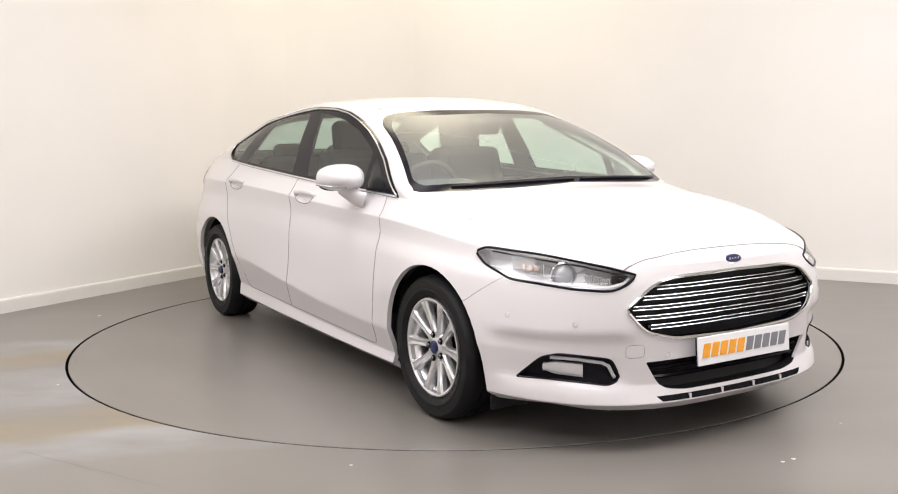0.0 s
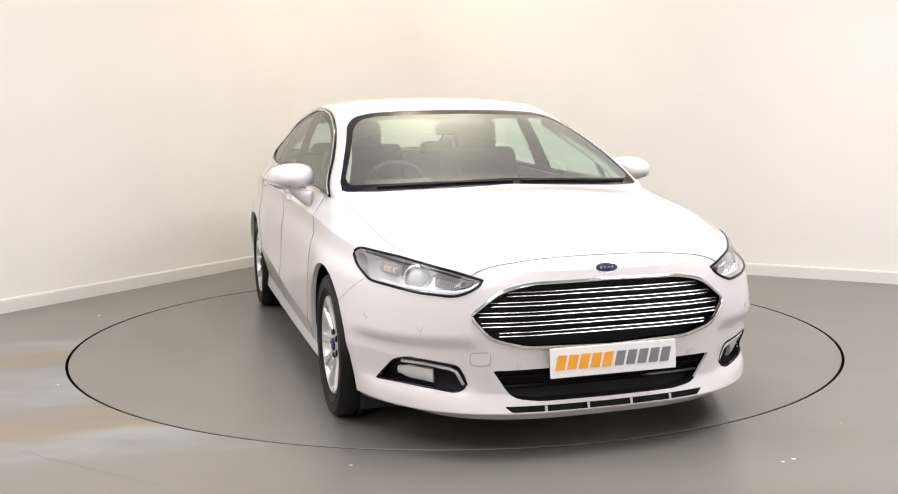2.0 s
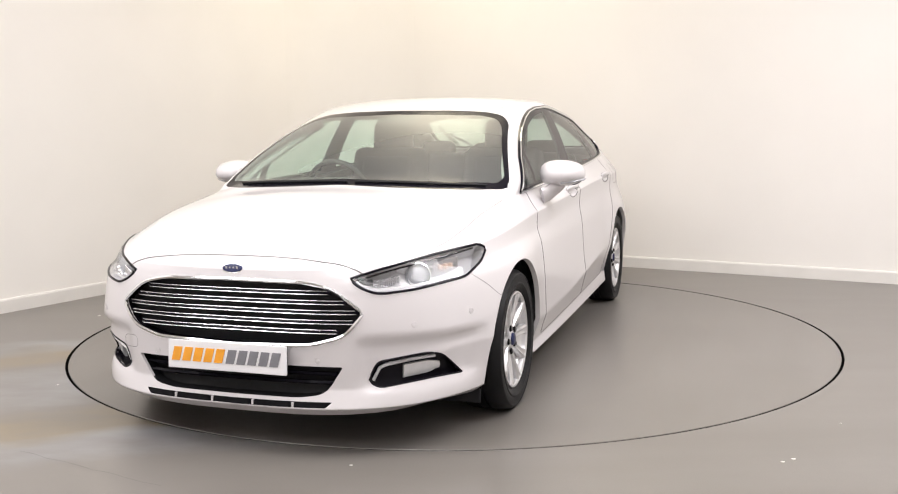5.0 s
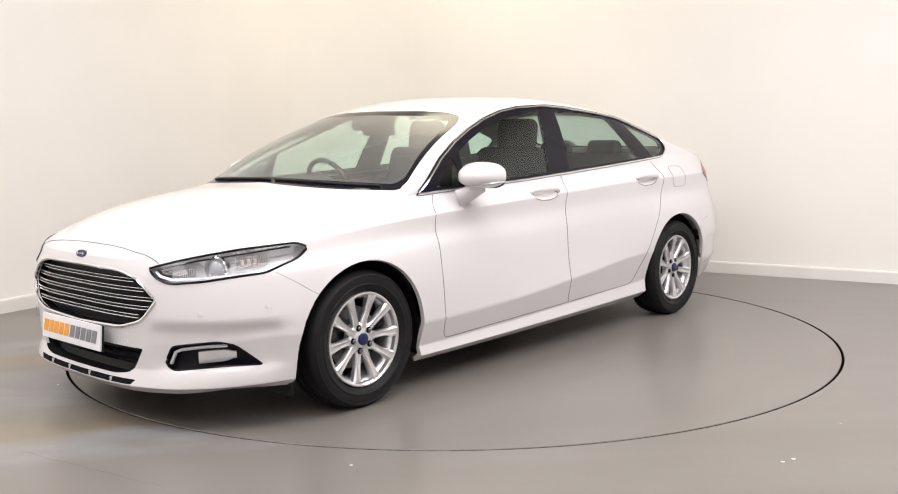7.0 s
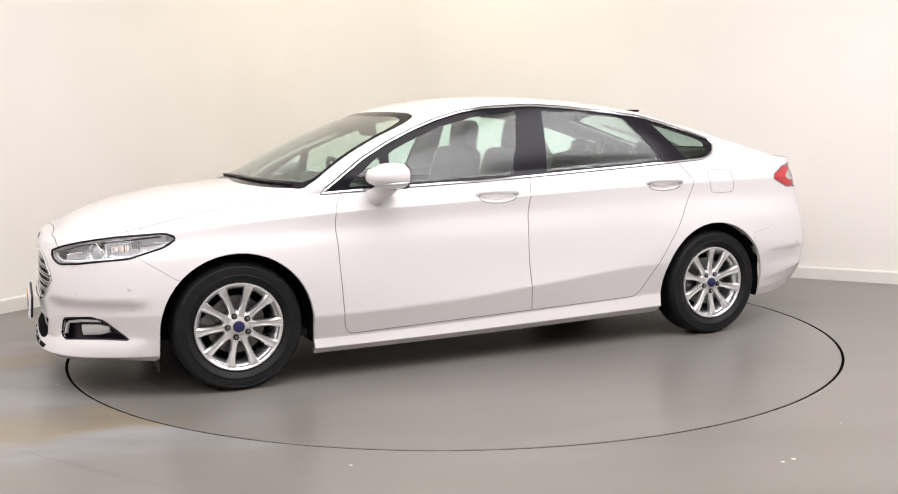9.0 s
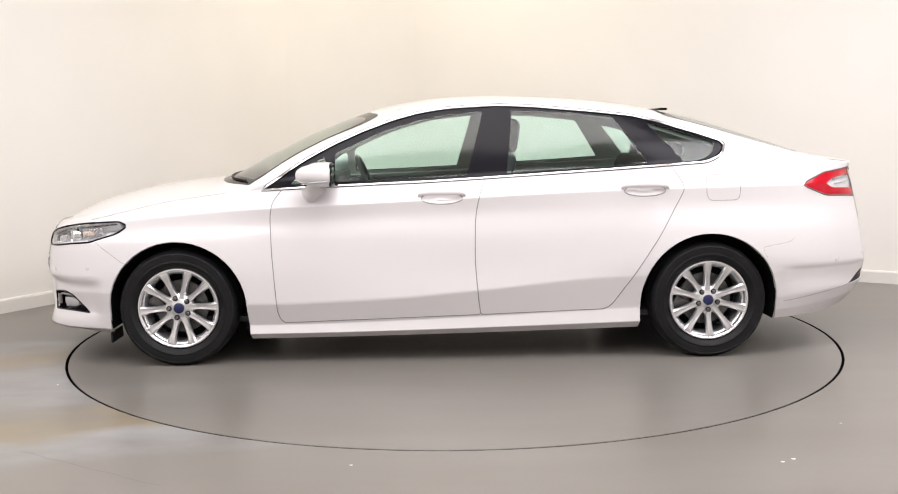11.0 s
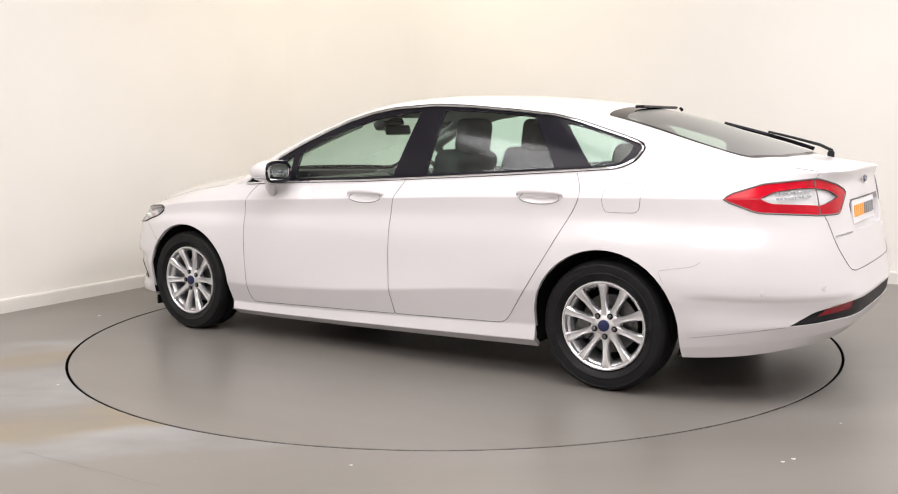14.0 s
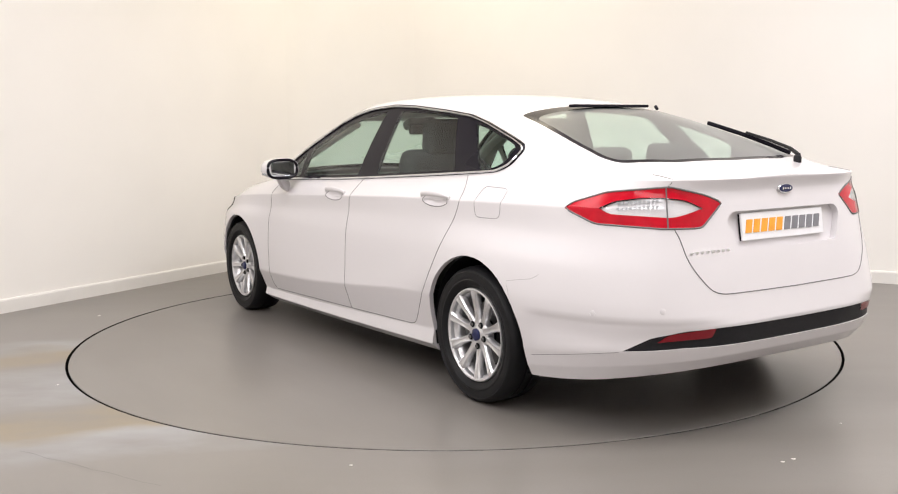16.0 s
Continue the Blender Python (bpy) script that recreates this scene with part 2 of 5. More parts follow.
def floor_material(name, stains):
    m = material(name, (0.30, 0.285, 0.265), 0.4)
    nt = m.node_tree
    b = nt.nodes["Principled BSDF"]
    tc = nt.nodes.new("ShaderNodeTexCoord")

    def noise_tex(scale, detail, stretch=(1, 1, 1), turn=0.0):
        mp = nt.nodes.new("ShaderNodeMapping")
        mp.inputs["Scale"].default_value = stretch
        mp.inputs["Rotation"].default_value = (0, 0, turn)
        n = nt.nodes.new("ShaderNodeTexNoise")
        n.inputs["Scale"].default_value, n.inputs["Detail"].default_value = scale, detail
        nt.links.new(tc.outputs["Object"], mp.inputs[0])
        nt.links.new(mp.outputs[0], n.inputs["Vector"])
        return n.outputs[0]

    def ramp(src, a, b2, c1, c2):
        r = nt.nodes.new("ShaderNodeValToRGB")
        r.color_ramp.elements[0].position, r.color_ramp.elements[1].position = a, b2
        r.color_ramp.elements[0].color, r.color_ramp.elements[1].color = (*c1, 1), (*c2, 1)
        nt.links.new(src, r.inputs[0])
        return r.outputs[0]

    def mix(mode, fac, a, c):
        x = nt.nodes.new("ShaderNodeMix")
        x.data_type, x.blend_type = "RGBA", mode
        x.inputs[0].default_value = fac
        nt.links.new(a, x.inputs[6])
        nt.links.new(c, x.inputs[7])
        return x.outputs[2]
    base = ramp(noise_tex(0.8, 4), 0.3, 0.7, (0.172, 0.158, 0.144), (0.200, 0.186, 0.172))
    smear = ramp(noise_tex(1.7, 6, (0.45, 2.2, 1), 0.25), 0.35, 0.68, (0.86, 0.85, 0.83), (1.0, 1.0, 1.0))
    col = mix("MULTIPLY", 0.6, base, smear)
    grain = ramp(noise_tex(150, 3), 0.3, 0.7, (0.86, 0.86, 0.86), (1.0, 1.0, 1.0))
    col = mix("MULTIPLY", 0.5, col, grain)
    if stains:
        # worn pale and ochre bands beside the turntable
        dx = nt.nodes.new("ShaderNodeSeparateXYZ")
        nt.links.new(tc.outputs["Object"], dx.inputs[0])

        def arith(op, a, c, clamp=False):
            n = nt.nodes.new("ShaderNodeMath")
            n.operation, n.use_clamp = op, clamp
            for k, v in enumerate((a, c)):
                if isinstance(v, (int, float)):
                    n.inputs[k].default_value = v
                else:
                    nt.links.new(v, n.inputs[k])
            return n.outputs[0]
        across = arith("SUBTRACT", dx.outputs[1], arith("MULTIPLY", arith("ADD", dx.outputs[0], 1.6), 0.4))
        wobble = arith("MULTIPLY", arith("SUBTRACT", noise_tex(1.8, 5, (0.6, 1.0, 1), 0.3), 0.5), 0.9)
        place = arith("MULTIPLY", arith("ADD", arith("ADD", across, wobble), 2.6), 1 / 3.0, True)
        bands = nt.nodes.new("ShaderNodeValToRGB")
        grey, pale, ochre = (0.186, 0.172, 0.158), (0.262, 0.262, 0.268), (0.225, 0.182, 0.118)
        el = bands.color_ramp.elements
        el[0].position, el[0].color = 0.0, (*grey, 1)
        el[1].position, el[1].color = 1.0, (*grey, 1)
        for at, tone in ((0.05, grey), (0.11, pale), (0.17, pale), (0.22, ochre), (0.30, ochre), (0.38, grey), (0.46, pale), (0.57, pale), (0.66, grey), (0.72, ochre), (0.79, ochre), (0.86, pale), (0.93, grey)):
            e = el.new(at)
            e.color = (*tone, 1)
        nt.links.new(place, bands.inputs[0])
        mp = nt.nodes.new("ShaderNodeMapping")
        mp.inputs["Location"].default_value = (1.05, 0.52, 0)
        mp.inputs["Scale"].default_value = (0.44, 0.37, 0.5)
        gr = nt.nodes.new("ShaderNodeTexGradient")
        gr.gradient_type = "SPHERICAL"
        nt.links.new(tc.outputs["Object"], mp.inputs[0])
        nt.links.new(mp.outputs[0], gr.inputs[0])
        patch = ramp(noise_tex(2.4, 6, (0.7, 1.6, 1), 0.4), 0.30, 0.62, (0.15,) * 3, (1, 1, 1))
        amount = arith("MULTIPLY", arith("MULTIPLY", gr.outputs["Fac"], 2.6, True), patch, True)
        x = nt.nodes.new("ShaderNodeMix")
        x.data_type = "RGBA"
        nt.links.new(arith("MULTIPLY", amount, 0.95), x.inputs[0])
        nt.links.new(col, x.inputs[6])
        nt.links.new(bands.outputs[0], x.inputs[7])
        col = x.outputs[2]
    nt.links.new(col, b.inputs["Base Color"])
    b.inputs["Roughness"].default_value = 0.31
    b.inputs["Specular IOR Level"].default_value = 0.45
    return m


FLOOR = floor_material("grey_painted_floor", True)
DISC = floor_material("grey_turntable_paint", False)
# near-black walls and bottom: the rim gap's shade is put into the colour
PIT = material("gap_shade", (0.008, 0.008, 0.008), 0.9)
PIT.node_tree.nodes["Principled BSDF"].inputs["Specular IOR Level"].default_value = 0.05


def ring_floor():
    """The floor round the turntable's round opening."""
    bm = bmesh.new()
    n = 128
    quad = [CORNER - E1 * 0.1 - E2 * 0.1, FAR1 + E1 * 0.1 - E2 * 0.1, FAR1 + E2 * (LEN2 + 0.1) + E1 * 0.1, FAR2 + E2 * 0.1 - E1 * 0.1]

    def out(a):
        d = Vector((math.cos(a), math.sin(a), 0))
        best = 99
        for i in range(4):
            p, q = quad[i], quad[(i + 1) % 4]
            e = q - p
            den = d.x * e.y - d.y * e.x
            if abs(den) > 1e-9:
                s = (p.x * e.y - p.y * e.x) / den
                k = (p.x * d.y - p.y * d.x) / den
                if s > 0 and -1e-6 <= k <= 1 + 1e-6:
                    best = min(best, s)
        return d * best
    angs = sorted([2 * math.pi * k / n for k in range(n)] + [math.atan2(q.y, q.x) % (2 * math.pi) for q in quad])
    inner = [bm.verts.new((DISC_R + 0.006) * Vector((math.cos(a), math.sin(a), 0))) for a in angs]
    low = [bm.verts.new(v.co + Vector((0, 0, -0.05))) for v in inner]
    outer = [bm.verts.new(out(a)) for a in angs]
    for i in range(len(angs)):
        j = (i + 1) % len(angs)
        bm.faces.new((inner[i], inner[j], outer[j], outer[i]))
        f = bm.faces.new((low[i], low[j], inner[j], inner[i]))
        f.material_index = 1
    bm.faces.new(low).material_index = 1
    return tagged(finish("floor", bm, [FLOOR, PIT], smooth=False), "grey painted studio floor with faint scuffs", "floor", kind="structure")


ring_floor()
bm = bmesh.new()
lathe(bm, [(DISC_R - 0.03, -0.045), (DISC_R - 0.03, 0)], 160, "z")
bm.faces.new([v for v in bm.verts if abs(v.co.z) < 1e-6])
turntable = tagged(finish("turntable", bm, DISC, smooth=False), "round grey floor turntable with a dark rim gap", "turntable")
bm = bmesh.new()
lathe(bm, [(DISC_R - 0.03, -0.045), (DISC_R - 0.009, -0.045), (DISC_R - 0.009, -0.003), (DISC_R - 0.011, 0), (DISC_R - 0.03, 0)], 160, "z")
# upright rim faces take the near-black gap shade too
for f in bm.faces:
    f.normal_update()
    if abs(f.normal.z) < 0.4:
        f.material_index = 1
finish("rim_band", bm, [DISC, PIT], turntable, smooth=False)
bm = bmesh.new()
for x, y, r in ((-0.39, -2.40, 0.006), (1.22, -2.41, 0.007), (1.27, -2.38, 0.008), (-2.44, 0.62, 0.012), (1.62, -1.95, 0.004), (-1.98, -1.2, 0.006)):
    vs = [bm.verts.new((x + r * (1 + 0.3 * math.sin(3 * a)) * math.cos(a), y + 0.8 * r * math.sin(a), 0.0015)) for a in [2 * math.pi * k / 10 for k in range(10)]]
    lo = [bm.verts.new((v.co.x, v.co.y, 0.0)) for v in vs]
    bm.faces.new(vs)
    for k in range(10):
        bm.faces.new((vs[k], vs[k - 1], lo[k - 1], lo[k]))
tagged(finish("paint_flecks", bm, SKIRT, smooth=False), "small white paint flecks on the floor", "fleck", kind="stuff")


bm = bmesh.new()
side = Vector((0.45, 0.89, 0))
crack = [Vector((-1.72 + 0.075 * k, -2.20 - 0.044 * k + 0.006 * math.sin(2.3 * k), 0.0012)) for k in range(10)]
for p, q in zip(crack, crack[1:]):
    w = side * 0.0007
    bm.faces.new([bm.verts.new(v) for v in (p - w, q - w, q + w, p + w)])
tagged(finish("floor_crack", bm, GAP, smooth=False), "hairline crack in the floor paint", "crack", kind="structure")


from mathutils.bvhtree import BVHTree
from mathutils.interpolate import poly_3d_calc

# ---- the car's body surface ----
# Level curves of the body shell, from the sill up: height and half width along the length,
# and where each one meets the nose and the tail.
FRONT_C, REAR_C = 1.15, -1.15


class Level:
    def __init__(self, z, w, xf, xr, nf=2.75, nr=3.4):
        self.z, self.w, self.xf, self.xr, self.nf, self.nr = curve(z), curve(w), xf, xr, nf, nr

    def at(self, s):
        """s: 0 nose .. 1 front corner's end .. 2 rear corner's start .. 3 tail"""
        if s <= 1:
            a = s * math.pi / 2
            x = FRONT_C + (self.xf - FRONT_C) * max(math.cos(a), 0) ** (2 / self.nf)
            y = self.w(x) * math.sin(a) ** (2 / self.nf)
        elif s < 2:
            x = FRONT_C + (REAR_C - FRONT_C) * (s - 1)
            y = self.w(x)
        else:
            a = (3 - s) * math.pi / 2
            x = REAR_C + (self.xr - REAR_C) * max(math.cos(a), 0) ** (2 / self.nr)
            y = self.w(x) * max(math.sin(a), 0) ** (2 / self.nr)
        return Vector((x, y, self.z(x)))


LEVELS = [
    Level([(-2.5, 0.31), (-2.3, 0.268), (-2.04, 0.222), (-1.8, 0.20), (-1.03, 0.16), (1.05, 0.13), (1.8, 0.17), (2.0, 0.178), (2.15, 0.162), (2.3, 0.152)],
          [(-2.4, 0.84), (-1.8, 0.885), (-1, 0.85), (1, 0.85), (1.8, 0.89), (2.3, 0.86)], 2.27, -2.39, 3.1, 4.2),
    Level([(-2.5, 0.345), (-1.8, 0.25), (-1.03, 0.20), (1.05, 0.165), (1.8, 0.20), (2.3, 0.190)],
          [(-2.4, 0.86), (-1.8, 0.905), (-1, 0.902), (1, 0.902), (1.8, 0.92), (2.3, 0.90)], 2.315, -2.44, 3.2, 4.2),
    Level([(-2.5, 0.40), (-1.8, 0.32), (-1.03, 0.275), (1.05, 0.21), (1.8, 0.28), (2.3, 0.26)],
          [(-2.4, 0.87), (-1.8, 0.92), (-1.05, 0.892), (1.05, 0.890), (1.8, 0.93), (2.3, 0.90)], 2.285, -2.465, 3.35, 4.4),
    Level([(-2.5, 0.47), (-1.8, 0.47), (-0.9, 0.45), (-0.2, 0.39), (0.4, 0.345), (0.95, 0.33), (1.8, 0.40), (2.3, 0.37)],
          [(-2.4, 0.88), (-1.8, 0.94), (-1.4, 0.95), (-0.9, 0.930), (0.9, 0.931), (1.4, 0.955), (1.8, 0.945), (2.3, 0.91)], 2.285, -2.475, 3.6, 4.5),
    Level([(-2.5, 0.56), (-1.4, 0.56), (0, 0.50), (1.4, 0.52), (2.3, 0.50)],
          [(-2.4, 0.88), (-1.8, 0.94), (-1.4, 0.958), (-0.9, 0.926), (0, 0.918), (0.9, 0.928), (1.4, 0.962), (1.8, 0.945), (2.3, 0.91)], 2.295, -2.457, 3.4, 4.5),
    Level([(-2.5, 0.68), (-1.4, 0.70), (0, 0.68), (1.4, 0.67), (2.3, 0.63)],
          [(-2.4, 0.86), (-1.8, 0.92), (-1.4, 0.94), (-0.9, 0.912), (0, 0.907), (0.9, 0.914), (1.4, 0.945), (1.8, 0.925), (2.3, 0.90)], 2.285, -2.436, 3.3, 4.5),
    Level([(-2.5, 0.80), (-1.4, 0.82), (0, 0.79), (0.9, 0.76), (1.4, 0.745), (1.8, 0.71), (2.3, 0.68)],
          [(-2.4, 0.84), (-1.8, 0.878), (-1.4, 0.898), (0, 0.889), (0.9, 0.892), (1.4, 0.905), (1.8, 0.89), (2.3, 0.87)], 2.278, -2.414, 3.2, 4.4),
    Level([(-2.5, 0.93), (-1.7, 0.925), (-0.85, 0.91), (-0.2, 0.885), (0.4, 0.86), (0.92, 0.84), (1.4, 0.81), (1.8, 0.765), (2.3, 0.712)],
          [(-2.4, 0.82), (-1.8, 0.868), (-1.4, 0.892), (0, 0.892), (0.9, 0.892), (1.4, 0.893), (1.8, 0.872), (2.3, 0.84)], 2.27, -2.393, 3.1, 4.3),
    Level([(-2.5, 0.985), (-1.7, 0.99), (-0.85, 0.965), (-0.2, 0.935), (0.4, 0.905), (0.92, 0.885), (1.4, 0.855), (1.8, 0.805), (2.3, 0.735)],
          [(-2.4, 0.80), (-1.8, 0.82), (-1.4, 0.84), (0, 0.85), (0.9, 0.855), (1.4, 0.845), (1.8, 0.81), (2.3, 0.79)], 2.25, -2.385, 2.9, 4.2),
    Level([(-2.5, 1.035), (-2.1, 1.04), (-1.5, 1.06), (-1.17, 1.05), (-0.83, 1.03), (-0.3, 0.993), (0.1, 0.975), (0.65, 0.95), (1.0, 0.93), (1.4, 0.885), (1.8, 0.835), (2.1, 0.775), (2.3, 0.738)],
          [(-2.4, 0.78), (-1.8, 0.76), (-1.4, 0.785), (-1, 0.80), (0, 0.808), (0.9, 0.815), (1.4, 0.79), (1.8, 0.76), (2.3, 0.75)], 2.215, -2.400, 2.7, 4.2),
]
TOP = LEVELS[-1]
ZC = curve([(-2.45, 1.035), (-2.3, 1.06), (-2.16, 1.085), (-1.95, 1.155), (-1.77, 1.215), (-1.45, 1.315), (-1.2, 1.368), (-0.95, 1.402), (-0.61, 1.431),
            (-0.25, 1.441), (0.0, 1.433), (0.2, 1.408), (0.35, 1.378), (0.5, 1.332), (0.7, 1.258), (0.9, 1.168), (1.08, 1.078), (1.24, 0.990), (1.32, 0.972),
            (1.5, 0.958), (1.7, 0.930), (1.95, 0.874), (2.1, 0.818), (2.215, 0.744)])
Z8 = curve([(-2.45, 1.035), (-2.2, 1.055), (-2.0, 1.09), (-1.75, 1.15), (-1.54, 1.205), (-1.42, 1.235), (-1.17, 1.30), (-1.04, 1.33), (-0.82, 1.36), (-0.52, 1.39), (-0.31, 1.405),
            (-0.05, 1.393), (0.11, 1.368), (0.28, 1.323), (0.44, 1.265), (0.61, 1.20), (0.78, 1.118), (1.0, 0.985), (1.1, 0.93)])
Y8 = curve([(-2.45, 0.60), (-2.1, 0.66), (-1.7, 0.66), (-1.4, 0.655), (-1.0, 0.635), (-0.3, 0.625), (0.1, 0.63), (0.4, 0.658), (0.7, 0.712), (0.95, 0.775), (1.15, 0.79)])


def smooth01(a, b, x):
    t = min(max((x - a) / (b - a), 0), 1)
    return t * t * (3 - 2 * t)


def cap_point(s, v):
    """The body's top: v 0 at the belt, 0.42 at the roof rail, 1 on the middle line."""
    e = TOP.at(s)
    x, ye, ze = e
    zc = max(ZC(x), ze)
    hood = smooth01(1.02, 1.22, x)
    boot = smooth01(-1.9, -2.3, x)
    k = max(hood, boot)
    y8 = min(Y8(x), ye * 0.965)
    yk = ye * (0.80 if hood > boot else 0.88)
    y = y8 * (1 - k) + yk * k
    zh = ze + (zc - ze) * (1 - (y / max(ye, 1e-6)) ** (2.4 if x > 0 else 3.0)) if ye > 1e-6 else zc
    z = max(Z8(x), ze) * (1 - k) + zh * k
    z = min(z, zc)
    if v <= 0.42:
        t = v / 0.42
        yy, zz = ye + (y - ye) * t, ze + (z - ze) * t
        bow = math.sin(math.pi * t) * (0.012 * (1 - k) + 0.0)
        if k > 0 and ye > 1e-6:
            zq = ze + (zc - ze) * (1 - (yy / ye) ** (2.4 if x > 0 else 3.0))
            zz = zz * (1 - k) + zq * k
        return Vector((x, yy + bow, zz + bow * 0.35))
    t = (v - 0.42) / 0.58
    yy = max(y * (1 - t), 0.0)
    p = 2.3
    zz = z + (zc - z) * (1 - (yy / max(y, 1e-6)) ** p)
    if k > 0 and ye > 1e-6:
        zq = ze + (zc - ze) * (1 - (yy / ye) ** (2.4 if x > 0 else 3.0))
        zz = zz * (1 - k) + zq * k
    return Vector((x, yy, zz))


def half_shell():
    """The left half of the outer skin, as one fine sheet."""
    bm = bmesh.new()
    ss = [i / 44 for i in range(44)] + [1 + i / 56 for i in range(56)] + [2 + i / 44 for i in range(45)]
    rows = []
    cuts = [2, 2, 4, 6, 4, 4, 4, 3, 3]
    for i in range(len(LEVELS) - 1):
        k = cuts[i]
        for f in [0, 0.08] + [j / k for j in range(1, k)] + [0.92]:
            rows.append(("t", i + f))
    for j in range(31):
        rows.append(("c", j / 30))

    def tub(s, q):
        i = min(int(q), len(LEVELS) - 2)
        f = q - i
        p = [LEVELS[min(max(k, 0), len(LEVELS) - 1)].at(s) for k in (i - 1, i, i + 1, i + 2)]
        # sharp at the sill, the lower crease and the shoulder line
        sharp = {1, 2, 3, 7}
        m1 = (p[2] - p[1]) if i in sharp or i == 0 else (p[2] - p[0]) / 2
        m2 = (p[2] - p[1]) if (i + 1) in sharp or i + 1 == len(LEVELS) - 1 else (p[3] - p[1]) / 2
        r = ((1 + 2 * f) * (1 - f) ** 2 * p[1] + f * (1 - f) ** 2 * m1 + f * f * (3 - 2 * f) * p[2] + f * f * (f - 1) * m2)
        # hollow round the fog lamp, under an overhanging fold, and a soft fold along the tail
        hollow = 0.028 * smooth01(0.470, 0.435, r.z) * smooth01(0.24, 0.30, r.z) * smooth01(0.47, 0.58, r.y) * smooth01(1.80, 1.95, r.x)
        hollow += 0.010 * smooth01(0.50, 0.47, r.z) * smooth01(0.36, 0.42, r.z) * smooth01(-1.80, -1.90, r.x) * smooth01(0.35, 0.6, r.y)
        side = 0.78 if r.x > 0 else -0.55
        return r - Vector((side, math.sqrt(1 - side * side), 0)) * hollow
    grid = []
    for kind, q in rows:
        grid.append([bm.verts.new(tub(s, q) if kind == "t" else cap_point(s, q)) for s in ss])
    for a, b in zip(grid, grid[1:]):
        for k in range(len(ss) - 1):
            bm.faces.new((a[k], a[k + 1], b[k + 1], b[k]))
    for v in bm.verts:
        if abs(v.co.y) < 1e-4:
            v.co.y = 0
    bmesh.ops.remove_doubles(bm, verts=bm.verts[:], dist=0.0006)
    bmesh.ops.dissolve_degenerate(bm, edges=bm.edges[:], dist=0.0003)
    bmesh.ops.recalc_face_normals(bm, faces=bm.faces[:])
    if sum((f.normal.y for f in bm.faces if f.calc_center_median().y > 0.7)) < 0:
        bmesh.ops.reverse_faces(bm, faces=bm.faces[:])
    return bm


def inside(poly, u, v):
    r, n = False, len(poly)
    for i in range(n):
        (x1, y1), (x2, y2) = poly[i], poly[i - 1]
        if (y1 > v) != (y2 > v) and u < (x2 - x1) * (v - y1) / (y2 - y1) + x1:
            r = not r
    return r


LAYER = "region"


def stamp(bm, poly, axes, code, test, over=(0,)):
    """Cuts the sheet along an outline seen along one direction, and gives what lies inside a region code."""
    U, V = Vector(axes[0]), Vector(axes[1])
    lay = bm.faces.layers.int[LAYER]
    n = len(poly)
    us, vs = [p[0] for p in poly], [p[1] for p in poly]
    lo_u, hi_u, lo_v, hi_v = min(us) - 0.01, max(us) + 0.01, min(vs) - 0.01, max(vs) + 0.01

    def near(f, a, b, c, d):
        fu = [U.dot(w.co) for w in f.verts]
        fv = [V.dot(w.co) for w in f.verts]
        return max(fu) > a and min(fu) < b and max(fv) > c and min(fv) < d
    cand = {f for f in bm.faces if f[lay] in over and near(f, lo_u, hi_u, lo_v, hi_v) and test(f.calc_center_median(), f.normal)}
    D = U.cross(V)
    for i in range(n):
        (u1, v1), (u2, v2) = poly[i], poly[(i + 1) % n]
        e = 0.0005
        hit = [f for f in cand if near(f, min(u1, u2) - e, max(u1, u2) + e, min(v1, v2) - e, max(v1, v2) + e)]
        if not hit:
            continue
        p = U * u1 + V * v1
        no = (U * (u2 - u1) + V * (v2 - v1)).cross(D)
        if no.length < 1e-9:
            continue
        no.normalize()
        geom = set(hit)
        geom |= {x for f in hit for x in f.edges} | {x for f in hit for x in f.verts}
        r = bmesh.ops.bisect_plane(bm, geom=list(geom), dist=1e-5, plane_co=p, plane_no=no)
        cand = {f for f in cand if f.is_valid} | {f for f in r["geom"] if isinstance(f, bmesh.types.BMFace)}
        cand |= {f for x in r["geom_cut"] if x.is_valid for f in x.link_faces if f[lay] in over and test(f.calc_center_median(), f.normal)}
    for f in cand:
        if f.is_valid and f[lay] in over:
            c = f.calc_center_median()
            if inside(poly, U.dot(c), V.dot(c)):
                f[lay] = code


def rounded(poly, r=0.02, n=4):
    """The outline with its corners rounded; a corner may carry its own radius."""
    out = []
    m = len(poly)
    for i in range(m):
        p, a, b = Vector(poly[i][:2]), Vector(poly[i - 1][:2]), Vector(poly[(i + 1) % m][:2])
        rr = poly[i][2] if len(poly[i]) > 2 else r
        rr = min(rr, (a - p).length * 0.48, (b - p).length * 0.48)
        if rr <= 1e-4:
            out.append(tuple(p))
            continue
        q1, q2 = p + (a - p).normalized() * rr, p + (b - p).normalized() * rr
        for k in range(n + 1):
            t = k / n
            out.append(tuple(q1 * (1 - t) ** 2 + p * 2 * t * (1 - t) + q2 * t * t))
    return out


def extract(bm, code):
    """A copy of one region of the sheet."""
    lay = bm.faces.layers.int[LAYER]
    out = bm.copy()
    lay = out.faces.layers.int[LAYER]
    bmesh.ops.delete(out, geom=[f for f in out.faces if f[lay] != code], context="FACES")
    return out


